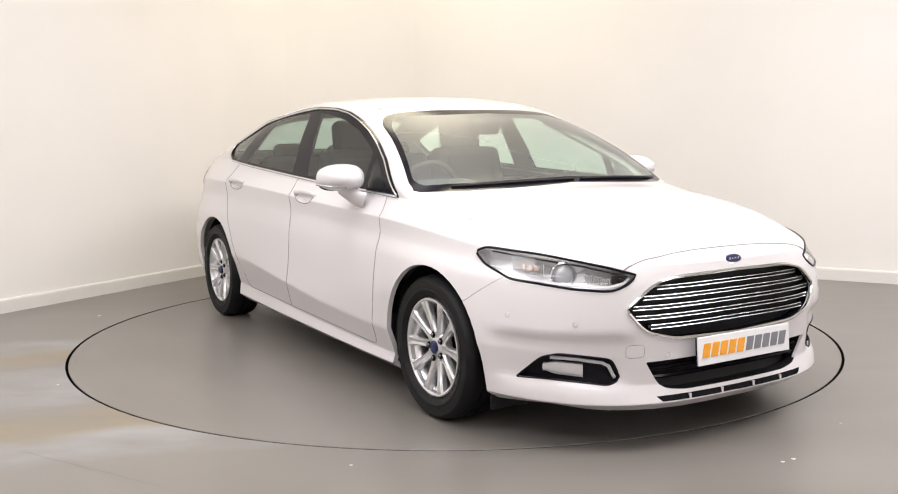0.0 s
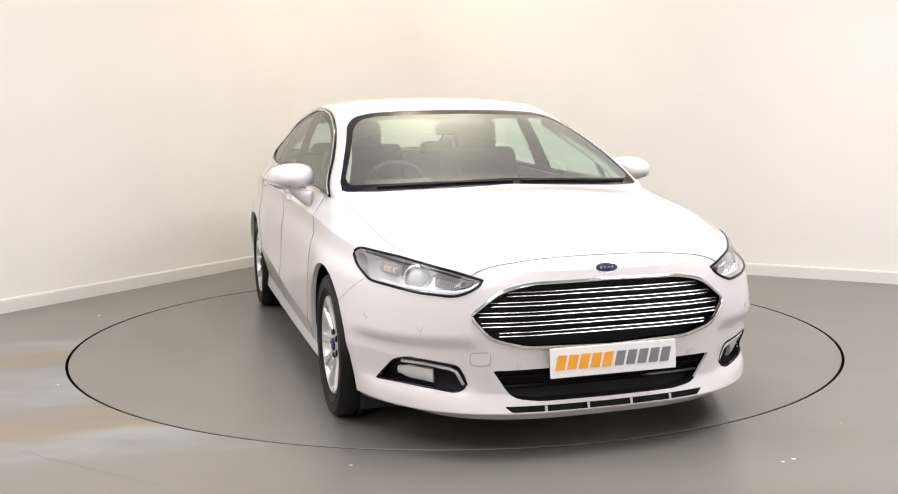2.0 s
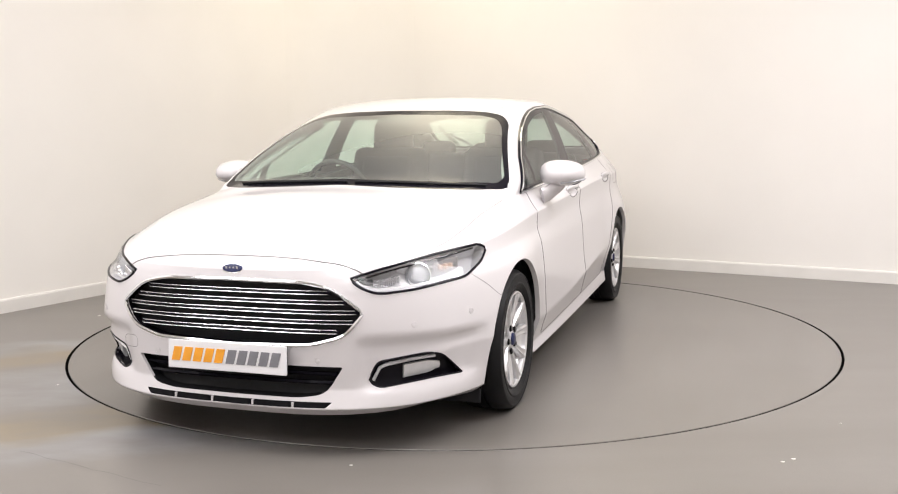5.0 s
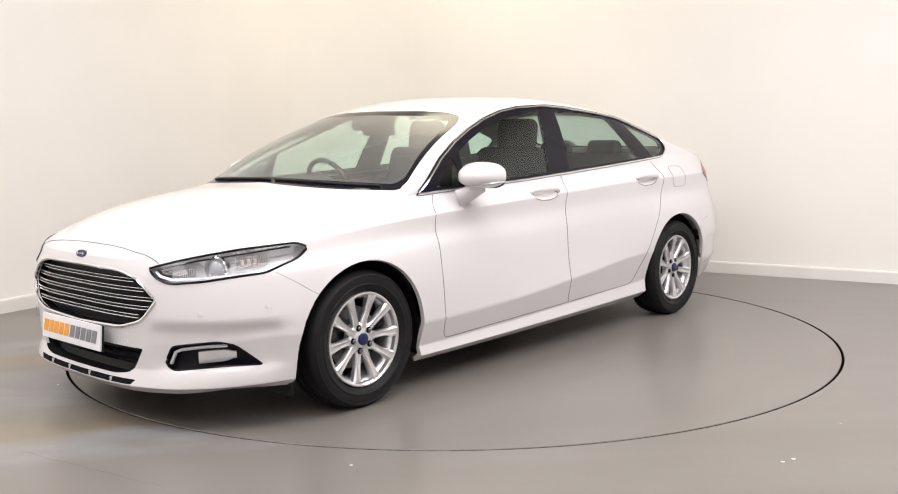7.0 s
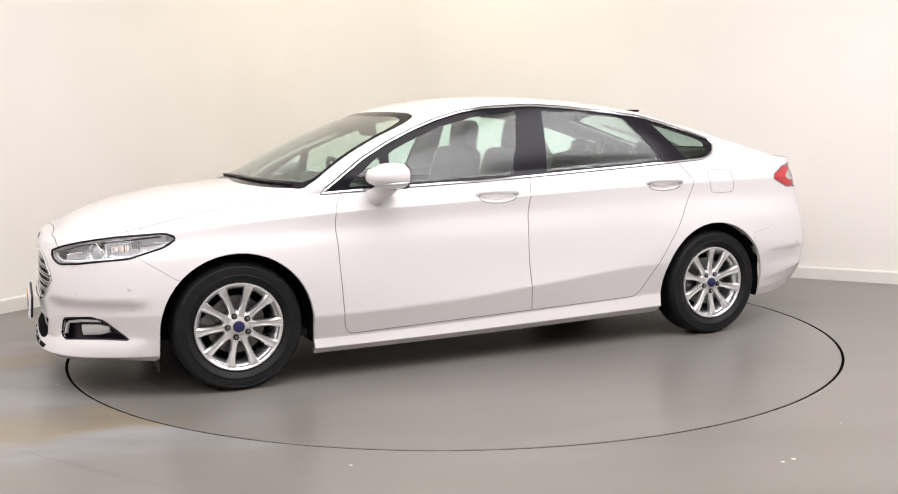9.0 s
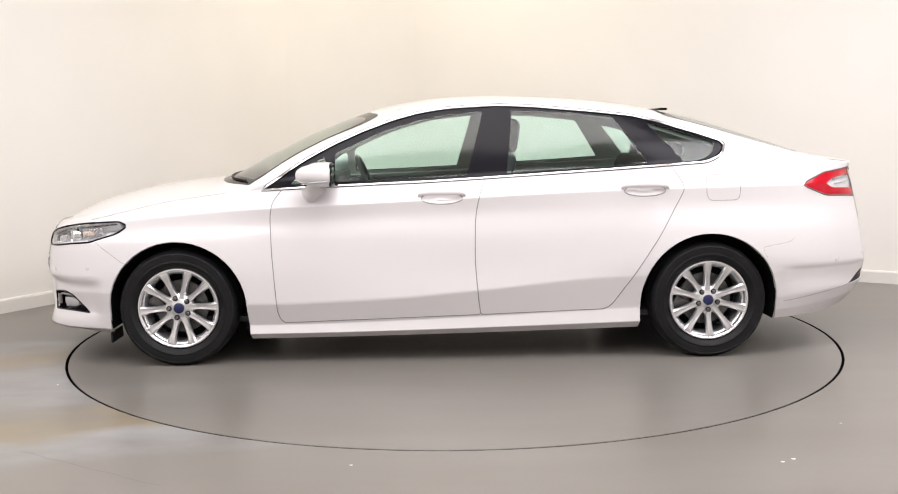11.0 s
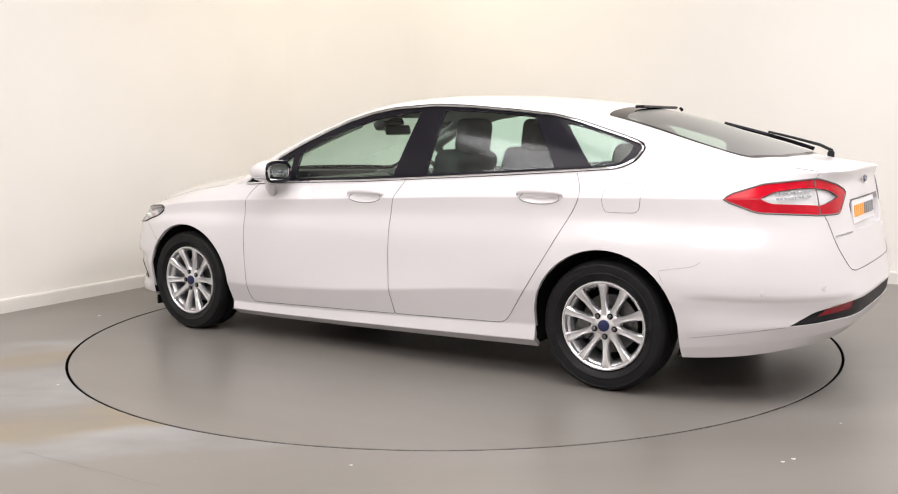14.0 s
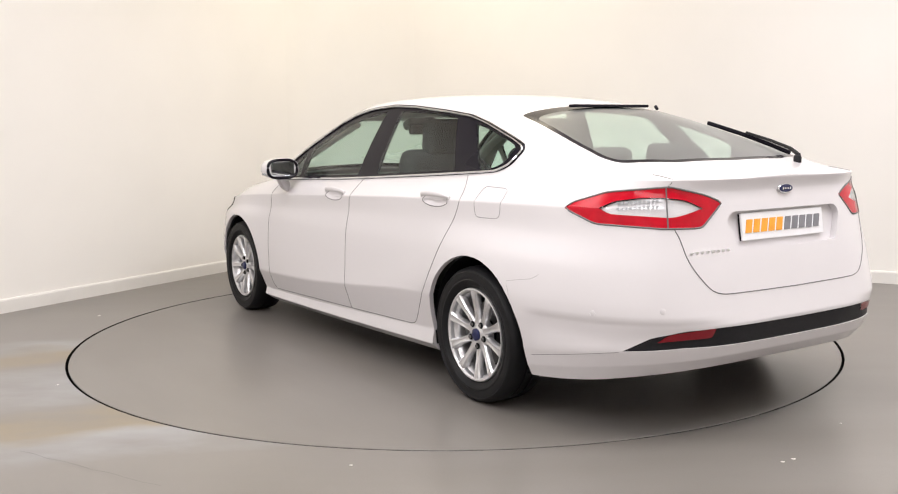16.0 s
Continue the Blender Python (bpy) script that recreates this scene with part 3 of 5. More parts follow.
def mirrored(bm):
    out = bm.copy()
    for v in out.verts:
        v.co.y = -v.co.y
    bmesh.ops.reverse_faces(out, faces=out.faces[:])
    return out


def both(bm):
    """The sheet joined with its mirror image across the middle."""
    me = bpy.data.meshes.new("tmp")
    m2 = mirrored(bm)
    m2.to_mesh(me)
    m2.free()
    bm.from_mesh(me)
    bpy.data.meshes.remove(me)
    bmesh.ops.remove_doubles(bm, verts=[v for v in bm.verts if abs(v.co.y) < 0.001], dist=0.0008)
    return bm


def base_normals(bm):
    """Looks up the true skin normal near any point of either side."""
    bm.normal_update()
    tree = BVHTree.FromBMesh(bm)
    bm.faces.ensure_lookup_table()
    faces = [([v.co.copy() for v in f.verts], [v.normal.copy() for v in f.verts]) for f in bm.faces]

    def at(p):
        flip = p.y < -1e-6
        q = Vector((p.x, abs(p.y), p.z))
        loc, nrm, i, d = tree.find_nearest(q)
        cos, nos = faces[i]
        w = poly_3d_calc(cos, loc)
        n = Vector((0, 0, 0))
        for k, v in zip(w, nos):
            n += v * k
        if abs(p.y) < 1e-4:
            n.y = 0
        if flip:
            n.y = -n.y
        return n.normalized()
    return at


def on_skin(axes, u, v, deep):
    """The place under the skin at (u, v) of an outline's axes, deep metres in, and the skin's normal there."""
    U, V = Vector(axes[0]), Vector(axes[1])
    D = U.cross(V)
    if D.y < 0:
        D = -D
    loc, n, i, d = SKIN_TREE.ray_cast(U * u + V * v + D * 6, -D)
    n = NORMAL_AT(loc)
    return loc - n * deep, n


def skin(name, bm, mats, parent, label="", thick=0.0, inner=0):
    """A piece of the body's sheet as a part, shaded by the whole skin's normals; with a thickness it gets an inner face and edges."""
    bmesh.ops.remove_doubles(bm, verts=bm.verts[:], dist=0.0005)
    flag = bm.faces.layers.int.new("outer")
    for f in bm.faces:
        f.smooth = True
        f[flag] = 1
    if thick:
        outer = bm.faces[:]
        rim = [e for e in bm.edges if len(e.link_faces) == 1]
        order = [(e, e.link_loops[0].vert, e.link_loops[0].link_loop_next.vert) for e in rim]
        r = bmesh.ops.duplicate(bm, geom=outer)
        vm = r["vert_map"]
        dup = [g for g in r["geom"] if isinstance(g, bmesh.types.BMFace)]
        back = {}
        for f in outer:
            for v in f.verts:
                if v not in back:
                    back[v] = vm[v]
        for v, w in back.items():
            w.co = v.co - NORMAL_AT(v.co) * thick
        bmesh.ops.reverse_faces(bm, faces=dup)
        for f in dup:
            f[flag], f.material_index = 0, inner
        for e, a, b in order:
            f = bm.faces.new((b, a, back[a], back[b]))
            f[flag], f.smooth, f.material_index = 0, False, 0
    bm.faces.index_update()
    flags = [f[flag] for f in bm.faces]
    me = bpy.data.meshes.new(name)
    bm.to_mesh(me)
    bm.free()
    for m in (mats if isinstance(mats, (list, tuple)) else [mats]):
        me.materials.append(m)
    cache = {}
    nos = [(0, 0, 0)] * len(me.loops)
    for p in me.polygons:
        if flags[p.index]:
            for li in p.loop_indices:
                vi = me.loops[li].vertex_index
                if vi not in cache:
                    cache[vi] = tuple(NORMAL_AT(me.vertices[vi].co))
                nos[li] = cache[vi]
    me.normals_split_custom_set(nos)
    ob = new(name, me)
    ob.parent = parent
    if label:
        ob["label"] = label
    return ob


# ---- outlines on the skin ----
SIDE = ((1, 0, 0), (0, 0, 1))
FRONT = ((0, 1, 0), (0, 0, 1))
PLAN = ((1, 0, 0), (0, 1, 0))
LAMP_AX = ((0.6029, -0.7978, 0), (-0.1159, -0.0876, 0.9894))
HEADLAMP = [(0.336, 0.474, 0.012), (0.380, 0.492, 0.02), (0.601, 0.459), (0.852, 0.408), (0.963, 0.380, 0.006), (0.930, 0.345), (0.865, 0.316, 0.03), (0.721, 0.326), (0.480, 0.364), (0.374, 0.424)]
FOG_AX = ((0.6285, -0.7778, 0), (-0.1931, -0.156, 0.9687))
FOG = [(0.569, -0.227, 0.006), (0.669, -0.151), (0.734, -0.139), (0.935, -0.157), (0.971, -0.227), (0.930, -0.256), (0.702, -0.235)]
SIDE_AX = ((-0.9856, -0.1688, 0), (0.0029, -0.0167, 0.9999))
DLO = [(-1.101, 0.922, 0.004), (-0.953, 1.021), (-0.857, 1.082), (-0.698, 1.164), (-0.540, 1.231), (-0.383, 1.288), (-0.227, 1.329), (-0.071, 1.352), (0.191, 1.364), (0.395, 1.353),
       (0.706, 1.322), (0.923, 1.295), (1.063, 1.259), (1.310, 1.180), (1.388, 1.150), (1.402, 1.128), (1.365, 1.072), (1.285, 1.038), (1.065, 1.024), (0.706, 1.003), (0.175, 0.974),
       (-0.233, 0.954), (-0.767, 0.937)]
QUARTER_FRONT = [(-0.955, 0.948), (-0.923, 0.980), (-0.756, 1.103), (-0.760, 0.953)]
GLASS_FRONT = [(-0.719, 0.956), (-0.702, 1.115), (-0.541, 1.188), (-0.384, 1.248), (-0.165, 1.304), (0.109, 1.335, 0.01), (-0.013, 0.982, 0.01)]
GLASS_REAR = [(0.200, 0.993, 0.01), (0.265, 1.336, 0.01), (0.519, 1.324), (0.814, 1.293, 0.02), (0.962, 1.034, 0.01), (0.706, 1.018)]
QUARTER_REAR = [(0.991, 1.257, 0.01), (1.079, 1.237), (1.290, 1.172), (1.356, 1.140), (1.318, 1.078), (1.245, 1.048), (1.155, 1.035)]
DOOR_AX = ((-0.9846, -0.1747, 0), (0.0219, -0.1232, 0.9921))
DOOR_FRONT = [(-0.965, 0.88), (-1.010, 0.830), (-1.056, 0.772), (-1.068, 0.70), (-1.066, 0.490), (-1.054, 0.30), (-1.045, 0.19), (-1.020, 0.130, 0.03), (0.032, 0.134, 0.01), (0.008, 0.260), (-0.001, 0.444), (0.004, 0.620),
              (0.026, 0.764), (0.098, 0.905, 0.001)]
DOOR_REAR = [(0.098, 0.905, 0.001), (0.026, 0.764), (0.004, 0.620), (-0.001, 0.444), (0.008, 0.260), (0.032, 0.134, 0.01), (0.715, 0.140, 0.04), (0.853, 0.342), (0.967, 0.516), (1.085, 0.712), (1.116, 0.776, 0.04),
             (1.103, 0.835), (1.055, 0.95)]
FLAP_AX = ((-0.9966, 0.0827, 0), (-0.0052, -0.0631, 0.998))
FLAP = [(1.481, 0.940, 0.03), (1.655, 0.936, 0.03), (1.662, 0.894), (1.655, 0.802, 0.03), (1.488, 0.800, 0.03), (1.474, 0.849)]
TAIL_AX = ((-0.707, -0.7072, 0), (0.0578, -0.0578, 0.9967))
TAIL = [(0.797, 0.756, 0.008), (0.833, 0.781), (0.970, 0.821), (1.217, 0.840), (1.349, 0.811), (1.419, 0.782, 0.008), (1.340, 0.680), (1.197, 0.676), (0.926, 0.694)]
TAIL_IN = [(0.940, 0.757, 0.005), (1.002, 0.785), (1.111, 0.798), (1.194, 0.798), (1.278, 0.788), (1.344, 0.757, 0.005), (1.261, 0.727), (1.217, 0.719), (0.981, 0.733)]
STRIP_AX = ((-0.7305, -0.6829, 0), (0.1486, -0.159, 0.976))
REFLECT = [(1.246, -0.057, 0.003), (1.289, -0.026), (1.470, 0.010, 0.003), (1.454, -0.028)]
STRIP = [(0.775, 0.370, 0.004), (0.70, 0.430), (0.60, 0.455), (0.45, 0.461), (-0.02, 0.458, 0), (-0.02, 0.380, 0), (0.30, 0.382), (0.60, 0.386)]
SCREEN = [(-0.02, 1.352, 0), (0.30, 1.348), (0.47, 1.338), (0.565, 1.318, 0.03), (0.625, 1.272), (0.722, 1.095), (0.772, 0.99), (0.765, 0.955), (-0.02, 0.985, 0)]
SCREEN_IN = [(-0.02, 1.330, 0), (0.46, 1.318), (0.552, 1.298, 0.03), (0.609, 1.250), (0.700, 1.090), (0.742, 1.01), (0.725, 0.985), (0.40, 1.0), (-0.02, 1.01, 0)]
REAR_SCREEN = [(-1.25, -0.02, 0), (-1.25, 0.42), (-1.268, 0.515, 0.03), (-1.667, 0.568), (-1.93, 0.598), (-2.01, 0.575, 0.05), (-2.10, 0.33), (-2.12, -0.02, 0)]
REAR_SCREEN_IN = [(-1.335, -0.02, 0), (-1.335, 0.42), (-1.36, 0.495, 0.05), (-1.667, 0.543), (-1.92, 0.573), (-1.985, 0.555, 0.06), (-2.07, 0.32), (-2.09, -0.02, 0)]
GRILLE = [(-0.02, 0.678, 0), (0.30, 0.674), (0.42, 0.651, 0.05), (0.535, 0.56, 0.02), (0.468, 0.472, 0.04), (0.335, 0.436), (-0.02, 0.424, 0)]
LOWER_GRILLE = [(-0.02, 0.352, 0), (0.455, 0.352, 0.01), (0.385, 0.244, 0.04), (0.28, 0.230), (-0.02, 0.228, 0)]
SLOTS = [(-0.02, 0.214, 0), (0.415, 0.217, 0.005), (0.39, 0.195, 0.005), (-0.02, 0.192, 0)]
HOOD = [(2.45, -0.02, 0), (2.45, 0.54, 0), (2.17, 0.535), (2.10, 0.58), (2.04, 0.64), (1.94, 0.71), (1.85, 0.738), (1.67, 0.765), (1.46, 0.775), (1.15, 0.792), (1.035, 0.785, 0.02), (1.12, 0.66), (1.22, 0.40), (1.27, -0.02, 0)]
NOSE = [(-0.02, 0.758, 0), (0.15, 0.757), (0.29, 0.753), (0.43, 0.738), (0.50, 0.716), (0.53, 0.695, 0.01), (0.58, 0.66, 0), (0.58, 0.40, 0), (-0.02, 0.40, 0)]
TAILGATE = [(-0.02, 0.584, 0), (0.42, 0.588), (0.475, 0.603), (0.534, 0.674), (0.562, 0.728), (0.580, 0.82), (0.595, 0.85), (0.593, 1.009), (0.56, 1.04), (0.58, 1.13), (-0.02, 1.13, 0)]
RECESS = [(-0.02, 0.905, 0), (0.33, 0.905, 0.02), (0.36, 0.875, 0.02), (0.315, 0.755, 0.02), (-0.02, 0.752, 0)]
BUMPER_F = [(1.66, 0.1, 0), (1.66, 0.545, 0), (1.71, 0.562), (1.782, 0.612), (1.87, 0.668), (1.95, 0.71), (2.0, 0.80), (2.4, 0.85, 0), (2.4, 0.1, 0)]
BUMPER_R = [(-1.70, 0.1, 0), (-1.8, 0.4), (-1.70, 0.60), (-1.86, 0.625), (-1.97, 0.71), (-2.03, 0.87), (-2.55, 0.87, 0), (-2.55, 0.1, 0)]
WHEEL_X, WHEEL_Z, TYRE_R, HUB_Y = 1.425, 0.312, 0.314, 0.903


def circle(cx, cz, r, n=48):
    return [(cx + r * math.cos(2 * math.pi * k / n), cz + r * math.sin(2 * math.pi * k / n)) for k in range(n)]


sheet = half_shell()
NORMAL_AT = base_normals(sheet)
SKIN_TREE = BVHTree.FromBMesh(sheet)
sheet.faces.layers.int.new(LAYER)
left = lambda c, n: c.y > 0.4
stamp(sheet, circle(WHEEL_X, 0.305, 0.368), SIDE, 30, left)
stamp(sheet, circle(-WHEEL_X, 0.308, 0.370), SIDE, 30, left)
stamp(sheet, [(WHEEL_X - 0.367, 0.30), (WHEEL_X + 0.367, 0.30), (WHEEL_X + 0.375, 0.05), (WHEEL_X - 0.385, 0.05)], SIDE, 30, left)
stamp(sheet, [(-WHEEL_X - 0.369, 0.30), (-WHEEL_X + 0.369, 0.30), (-WHEEL_X + 0.375, 0.05), (-WHEEL_X - 0.385, 0.05)], SIDE, 30, left)
stamp(sheet, rounded(DLO, 0.03), SIDE_AX, 5, left)
for poly, code in ((QUARTER_FRONT, 6), (GLASS_FRONT, 7), (GLASS_REAR, 8), (QUARTER_REAR, 9)):
    stamp(sheet, rounded(poly, 0.03, 3), SIDE_AX, code, left, (5,))
front = lambda c, n: c.x > 1.5
rear = lambda c, n: c.x < -1.6
stamp(sheet, rounded(HEADLAMP, 0.025, 3), LAMP_AX, 17, lambda c, n: c.x > 1.5 and c.y > 0.3)
stamp(sheet, rounded(FOG, 0.02, 3), FOG_AX, 18, lambda c, n: c.x > 1.7 and c.y > 0.3)
stamp(sheet, rounded(GRILLE, 0.03, 3), FRONT, 19, front)
stamp(sheet, rounded(LOWER_GRILLE, 0.02, 3), FRONT, 20, front)
stamp(sheet, rounded(SLOTS, 0.005, 2), FRONT, 21, front)
stamp(sheet, rounded(SCREEN, 0.03, 3), FRONT, 1, lambda c, n: 0.05 < c.x < 1.3)
stamp(sheet, rounded(SCREEN_IN, 0.03, 3), FRONT, 2, lambda c, n: 0.0 < c.x < 1.3, (1,))
stamp(sheet, rounded(REAR_SCREEN, 0.03, 3), PLAN, 4, lambda c, n: c.x < -1.2 and c.z > 1.0)
stamp(sheet, rounded(REAR_SCREEN_IN, 0.03, 3), PLAN, 3, lambda c, n: c.x < -1.2 and c.z > 1.0, (4,))
stamp(sheet, rounded(NOSE, 0.05, 3), FRONT, 24, front)
stamp(sheet, rounded(HOOD, 0.05, 3), PLAN, 22, lambda c, n: c.x > 0.9 and c.z > 0.69)
stamp(sheet, [(0.88, -0.02), (0.88, 0.70), (0.985, 0.762), (1.05, 0.775), (1.13, 0.68), (1.24, 0.42), (1.31, -0.02)], PLAN, 1, lambda c, n: c.x > 0.85 and c.z > 0.9)
stamp(sheet, rounded(DOOR_FRONT, 0.05, 3), DOOR_AX, 10, left)
stamp(sheet, rounded(DOOR_REAR, 0.05, 3), DOOR_AX, 11, left)
for code, hx, hz in ((27, 0.012, 0.880), (28, -1.075, 0.908)):
    stamp(sheet, [(hx + 0.112 * math.cos(a), hz + 0.030 * math.sin(a)) for a in [2 * math.pi * k / 24 for k in range(24)]], SIDE, code, left, (10, 11))
stamp(sheet, rounded(FLAP, 0.03, 3), FLAP_AX, 12, left)
stamp(sheet, rounded(TAIL, 0.02, 3), TAIL_AX, 13, lambda c, n: c.x < -1.7 and c.y > 0.1)
stamp(sheet, rounded(TAIL_IN, 0.02, 3), TAIL_AX, 14, lambda c, n: c.x < -1.7 and c.y > 0.1, (13,))
stamp(sheet, rounded(STRIP, 0.02, 3), FRONT, 15, rear)
stamp(sheet, rounded(REFLECT, 0.01, 2), STRIP_AX, 16, rear, (15,))
stamp(sheet, rounded(RECESS, 0.02, 3), FRONT, 26, lambda c, n: c.x < -1.95)
stamp(sheet, rounded(TAILGATE, 0.03, 3), FRONT, 23, lambda c, n: c.x < -1.95)
stamp(sheet, rounded(BUMPER_F, 0.02, 3), SIDE, 24, front)
stamp(sheet, rounded(BUMPER_R, 0.02, 3), SIDE, 25, rear)

stamp(sheet, [(-1.6, 0.1), (-1.6, 0.285), (-1.8, 0.292), (-2.27, 0.372), (-2.6, 0.372), (-2.6, 0.1)], SIDE, 29, rear, (25,))
stamp(sheet, [(1.6, 0.1), (1.6, 0.205), (2.0, 0.195), (2.5, 0.186), (2.5, 0.1)], SIDE, 31, front, (24,))


def loops(bm, skip_mid=True):
    """Border lines of a sheet as ordered lists of points (open at the middle line)."""
    es = [e for e in bm.edges if len(e.link_faces) == 1 and not (skip_mid and all(abs(v.co.y) < 1e-4 for v in e.verts))]
    nb = {}
    for e in es:
        for v in e.verts:
            nb.setdefault(v, []).append(e.other_vert(v))
    seen, out = set(), []
    for v in sorted(nb, key=lambda w: len(nb[w])):
        if v in seen:
            continue
        line, prev, cur = [], None, v
        while cur and cur not in seen:
            seen.add(cur)
            line.append(cur.co.copy())
            nxt = [w for w in nb[cur] if w not in seen]
            prev, cur = cur, nxt[0] if nxt else None
        if len(line) > 3:
            out.append((line, len(nb[v]) > 1))
    return out


def thin(line, gap=0.012):
    out = [line[0]]
    for p in line[1:-1]:
        if (p - out[-1]).length > gap:
            out.append(p)
    out.append(line[-1])
    return out


def border(bm, rad, flat=1.0, lift=0.0, pick=None, sides=6):
    """A trim strip along a sheet's longest border."""
    line, closed = max(loops(bm), key=lambda q: len(q[0]))
    if pick:
        line, closed = [p for p in line if pick(p)], False
    out = bmesh.new()
    tube(out, thin(line), rad, sides, closed, flat)
    return out


def offset(bm, d):
    bm.normal_update()
    mv = [(v, v.normal.copy()) for v in bm.verts]
    for v, n in mv:
        v.co -= n * d
    return bm


def pushed(bm, d):
    """Moves a nose opening's floor straight back."""
    for v in bm.verts:
        v.co.x -= d
    return bm


car = tagged(new("car"), "pearl white five-door hatchback car parked on the turntable", "car")


def pair(name, build, mat, parent=car, label="", **kw):
    """One part on each side of the car. build() gives the left one's bmesh. parent: one parent for both, or two."""
    parents = parent if isinstance(parent, tuple) else (parent, parent)
    a = build()
    b = mirrored(a)
    return (part(name, a, mat, parents[0], label, **kw), part(name, b, mat, parents[1], label, **kw))


SKIN = [PAINT, GAP, TRIM]


def skins(name, code, mats, parent=car, label="", thick=0.0, inner=0):
    """One skin part on each side of the car."""
    parents = parent if isinstance(parent, tuple) else (parent, parent)
    return (skin(name, extract(sheet, code), mats, parents[0], label, thick, inner),
            skin(name, mirrored(extract(sheet, code)), mats, parents[1], label, thick, inner))


# body panels
skin("body_shell", both(extract(sheet, 0)), SKIN, car, "", 0.022, 2)
skin("bonnet", both(extract(sheet, 22)), SKIN, car, "", 0.012)
skin("tailgate", both(extract(sheet, 23)), SKIN, car, "", 0.012)
bumper_front = skin("front_bumper", both(extract(sheet, 24)), SKIN, car, "", 0.012)
bumper_rear = skin("rear_bumper", both(extract(sheet, 25)), SKIN, car, "", 0.012)
skin("rear_valance", both(extract(sheet, 29)), SKIN, bumper_rear, "", 0.012)
skin("front_lip", both(extract(sheet, 31)), SKIN, bumper_front, "", 0.012)
doors_f = skins("front_door", 10, SKIN, car, "", 0.03, 2)
doors_r = skins("rear_door", 11, SKIN, car, "", 0.03, 2)
flap = skin("fuel_flap", extract(sheet, 12), SKIN, car)
skin("quarter_panel", mirrored(extract(sheet, 12)), SKIN, car)



def seam(codes, rad=0.0019, keep=None):
    """The dark line of a panel gap, sunk half into the skin."""
    bm = sheet.copy()
    lay = bm.faces.layers.int[LAYER]
    bmesh.ops.delete(bm, geom=[f for f in bm.faces if f[lay] not in codes], context="FACES")
    out = bmesh.new()
    for line, closed in loops(bm):
        if len(line) < 6:
            continue
        runs, cl = [line], closed
        if keep:
            runs, cl, cur = [], False, []
            start = next((i for i, p in enumerate(line) if not keep(p)), 0)
            for p in line[start:] + line[:start]:
                if keep(p) and not (cur and (p - cur[-1]).length > 0.30):
                    cur.append(p)
                else:
                    runs.append(cur)
                    cur = [p] if keep(p) else []
            runs.append(cur)
        for run in runs:
            if len(run) > 3:
                tube(out, thin(run, 0.012), rad, 5, cl)
    bm.free()
    return out


pair("door_seam", lambda: seam((10,), keep=lambda p: p.z < 0.96), GAP, doors_f)
pair("door_seam", lambda: seam((11,), keep=lambda p: p.z < 1.03), GAP, doors_r)
part("flap_seam", seam((12,), 0.0013), GAP, flap)
pair("bonnet_seam", lambda: seam((22,), 0.0012, keep=lambda p: 1.15 < p.x < 1.93), GAP, car)
pair("bonnet_front_seam", lambda: seam((22,), 0.0024, keep=lambda p: p.x > 1.93 and p.y < 0.535), GAP, car)
pair("tailgate_seam", lambda: seam((23, 26), 0.0022, keep=lambda p: p.z < 0.70 or (p.y > 0.5 and p.z < 1.055)), GAP, car)
pair("bumper_seam", lambda: seam((24, 17, 18, 19, 20, 21), 0.0009, keep=lambda p: p.x < 1.90 and 0.556 < p.z < 0.70), GAP, bumper_front)
pair("bumper_seam", lambda: seam((25, 29, 15, 16), 0.0006, keep=lambda p: p.x > -1.90 and p.z > 0.53), GAP, bumper_rear)
pair("valance_seam", lambda: seam((29,), 0.0009, keep=lambda p: p.x < -1.8 and 0.27 < p.z < 0.366 and p.y > 0.74), GAP, bumper_rear)
pair("lip_seam", lambda: seam((31,), 0.0010, keep=lambda p: p.x > 1.8 and p.z > 0.185 and p.y > 0.42), GAP, bumper_front)

# glass
windscreen = skin("windscreen", both(extract(sheet, 2)), GLASS_D, car, "clear laminated windscreen")
skin("windscreen_border", both(extract(sheet, 1)), BLACK, windscreen)
tailscreen = skin("rear_screen", both(extract(sheet, 3)), GLASS_D, car)
skin("rear_screen_border", both(extract(sheet, 4)), BLACK, tailscreen)
surround = skins("window_surround", 5, [BLACK, TRIM], car, "gloss black pillar trim", 0.015, 1)
panes = []
for code in (6, 7, 8, 9):
    panes += skins("side_window", code, GLASS, car, "green tinted side glass")


def dlo_rim():
    lay_b = sheet.copy()
    lay = lay_b.faces.layers.int[LAYER]
    bmesh.ops.delete(lay_b, geom=[f for f in lay_b.faces if f[lay] not in (5, 6, 7, 8, 9)], context="FACES")
    bmesh.ops.remove_doubles(lay_b, verts=lay_b.verts[:], dist=0.001)
    return lay_b


def dlo_trim():
    bm = border(dlo_rim(), 0.0062, 0.9)
    bmesh.ops.translate(bm, vec=(0, 0.0075, 0), verts=bm.verts[:])
    return bm


pair("window_seal", lambda: border(dlo_rim(), 0.0115, 0.9), BLACK, surround)
pair("window_chrome_trim", dlo_trim, CHROME, surround, "bright chrome window line")



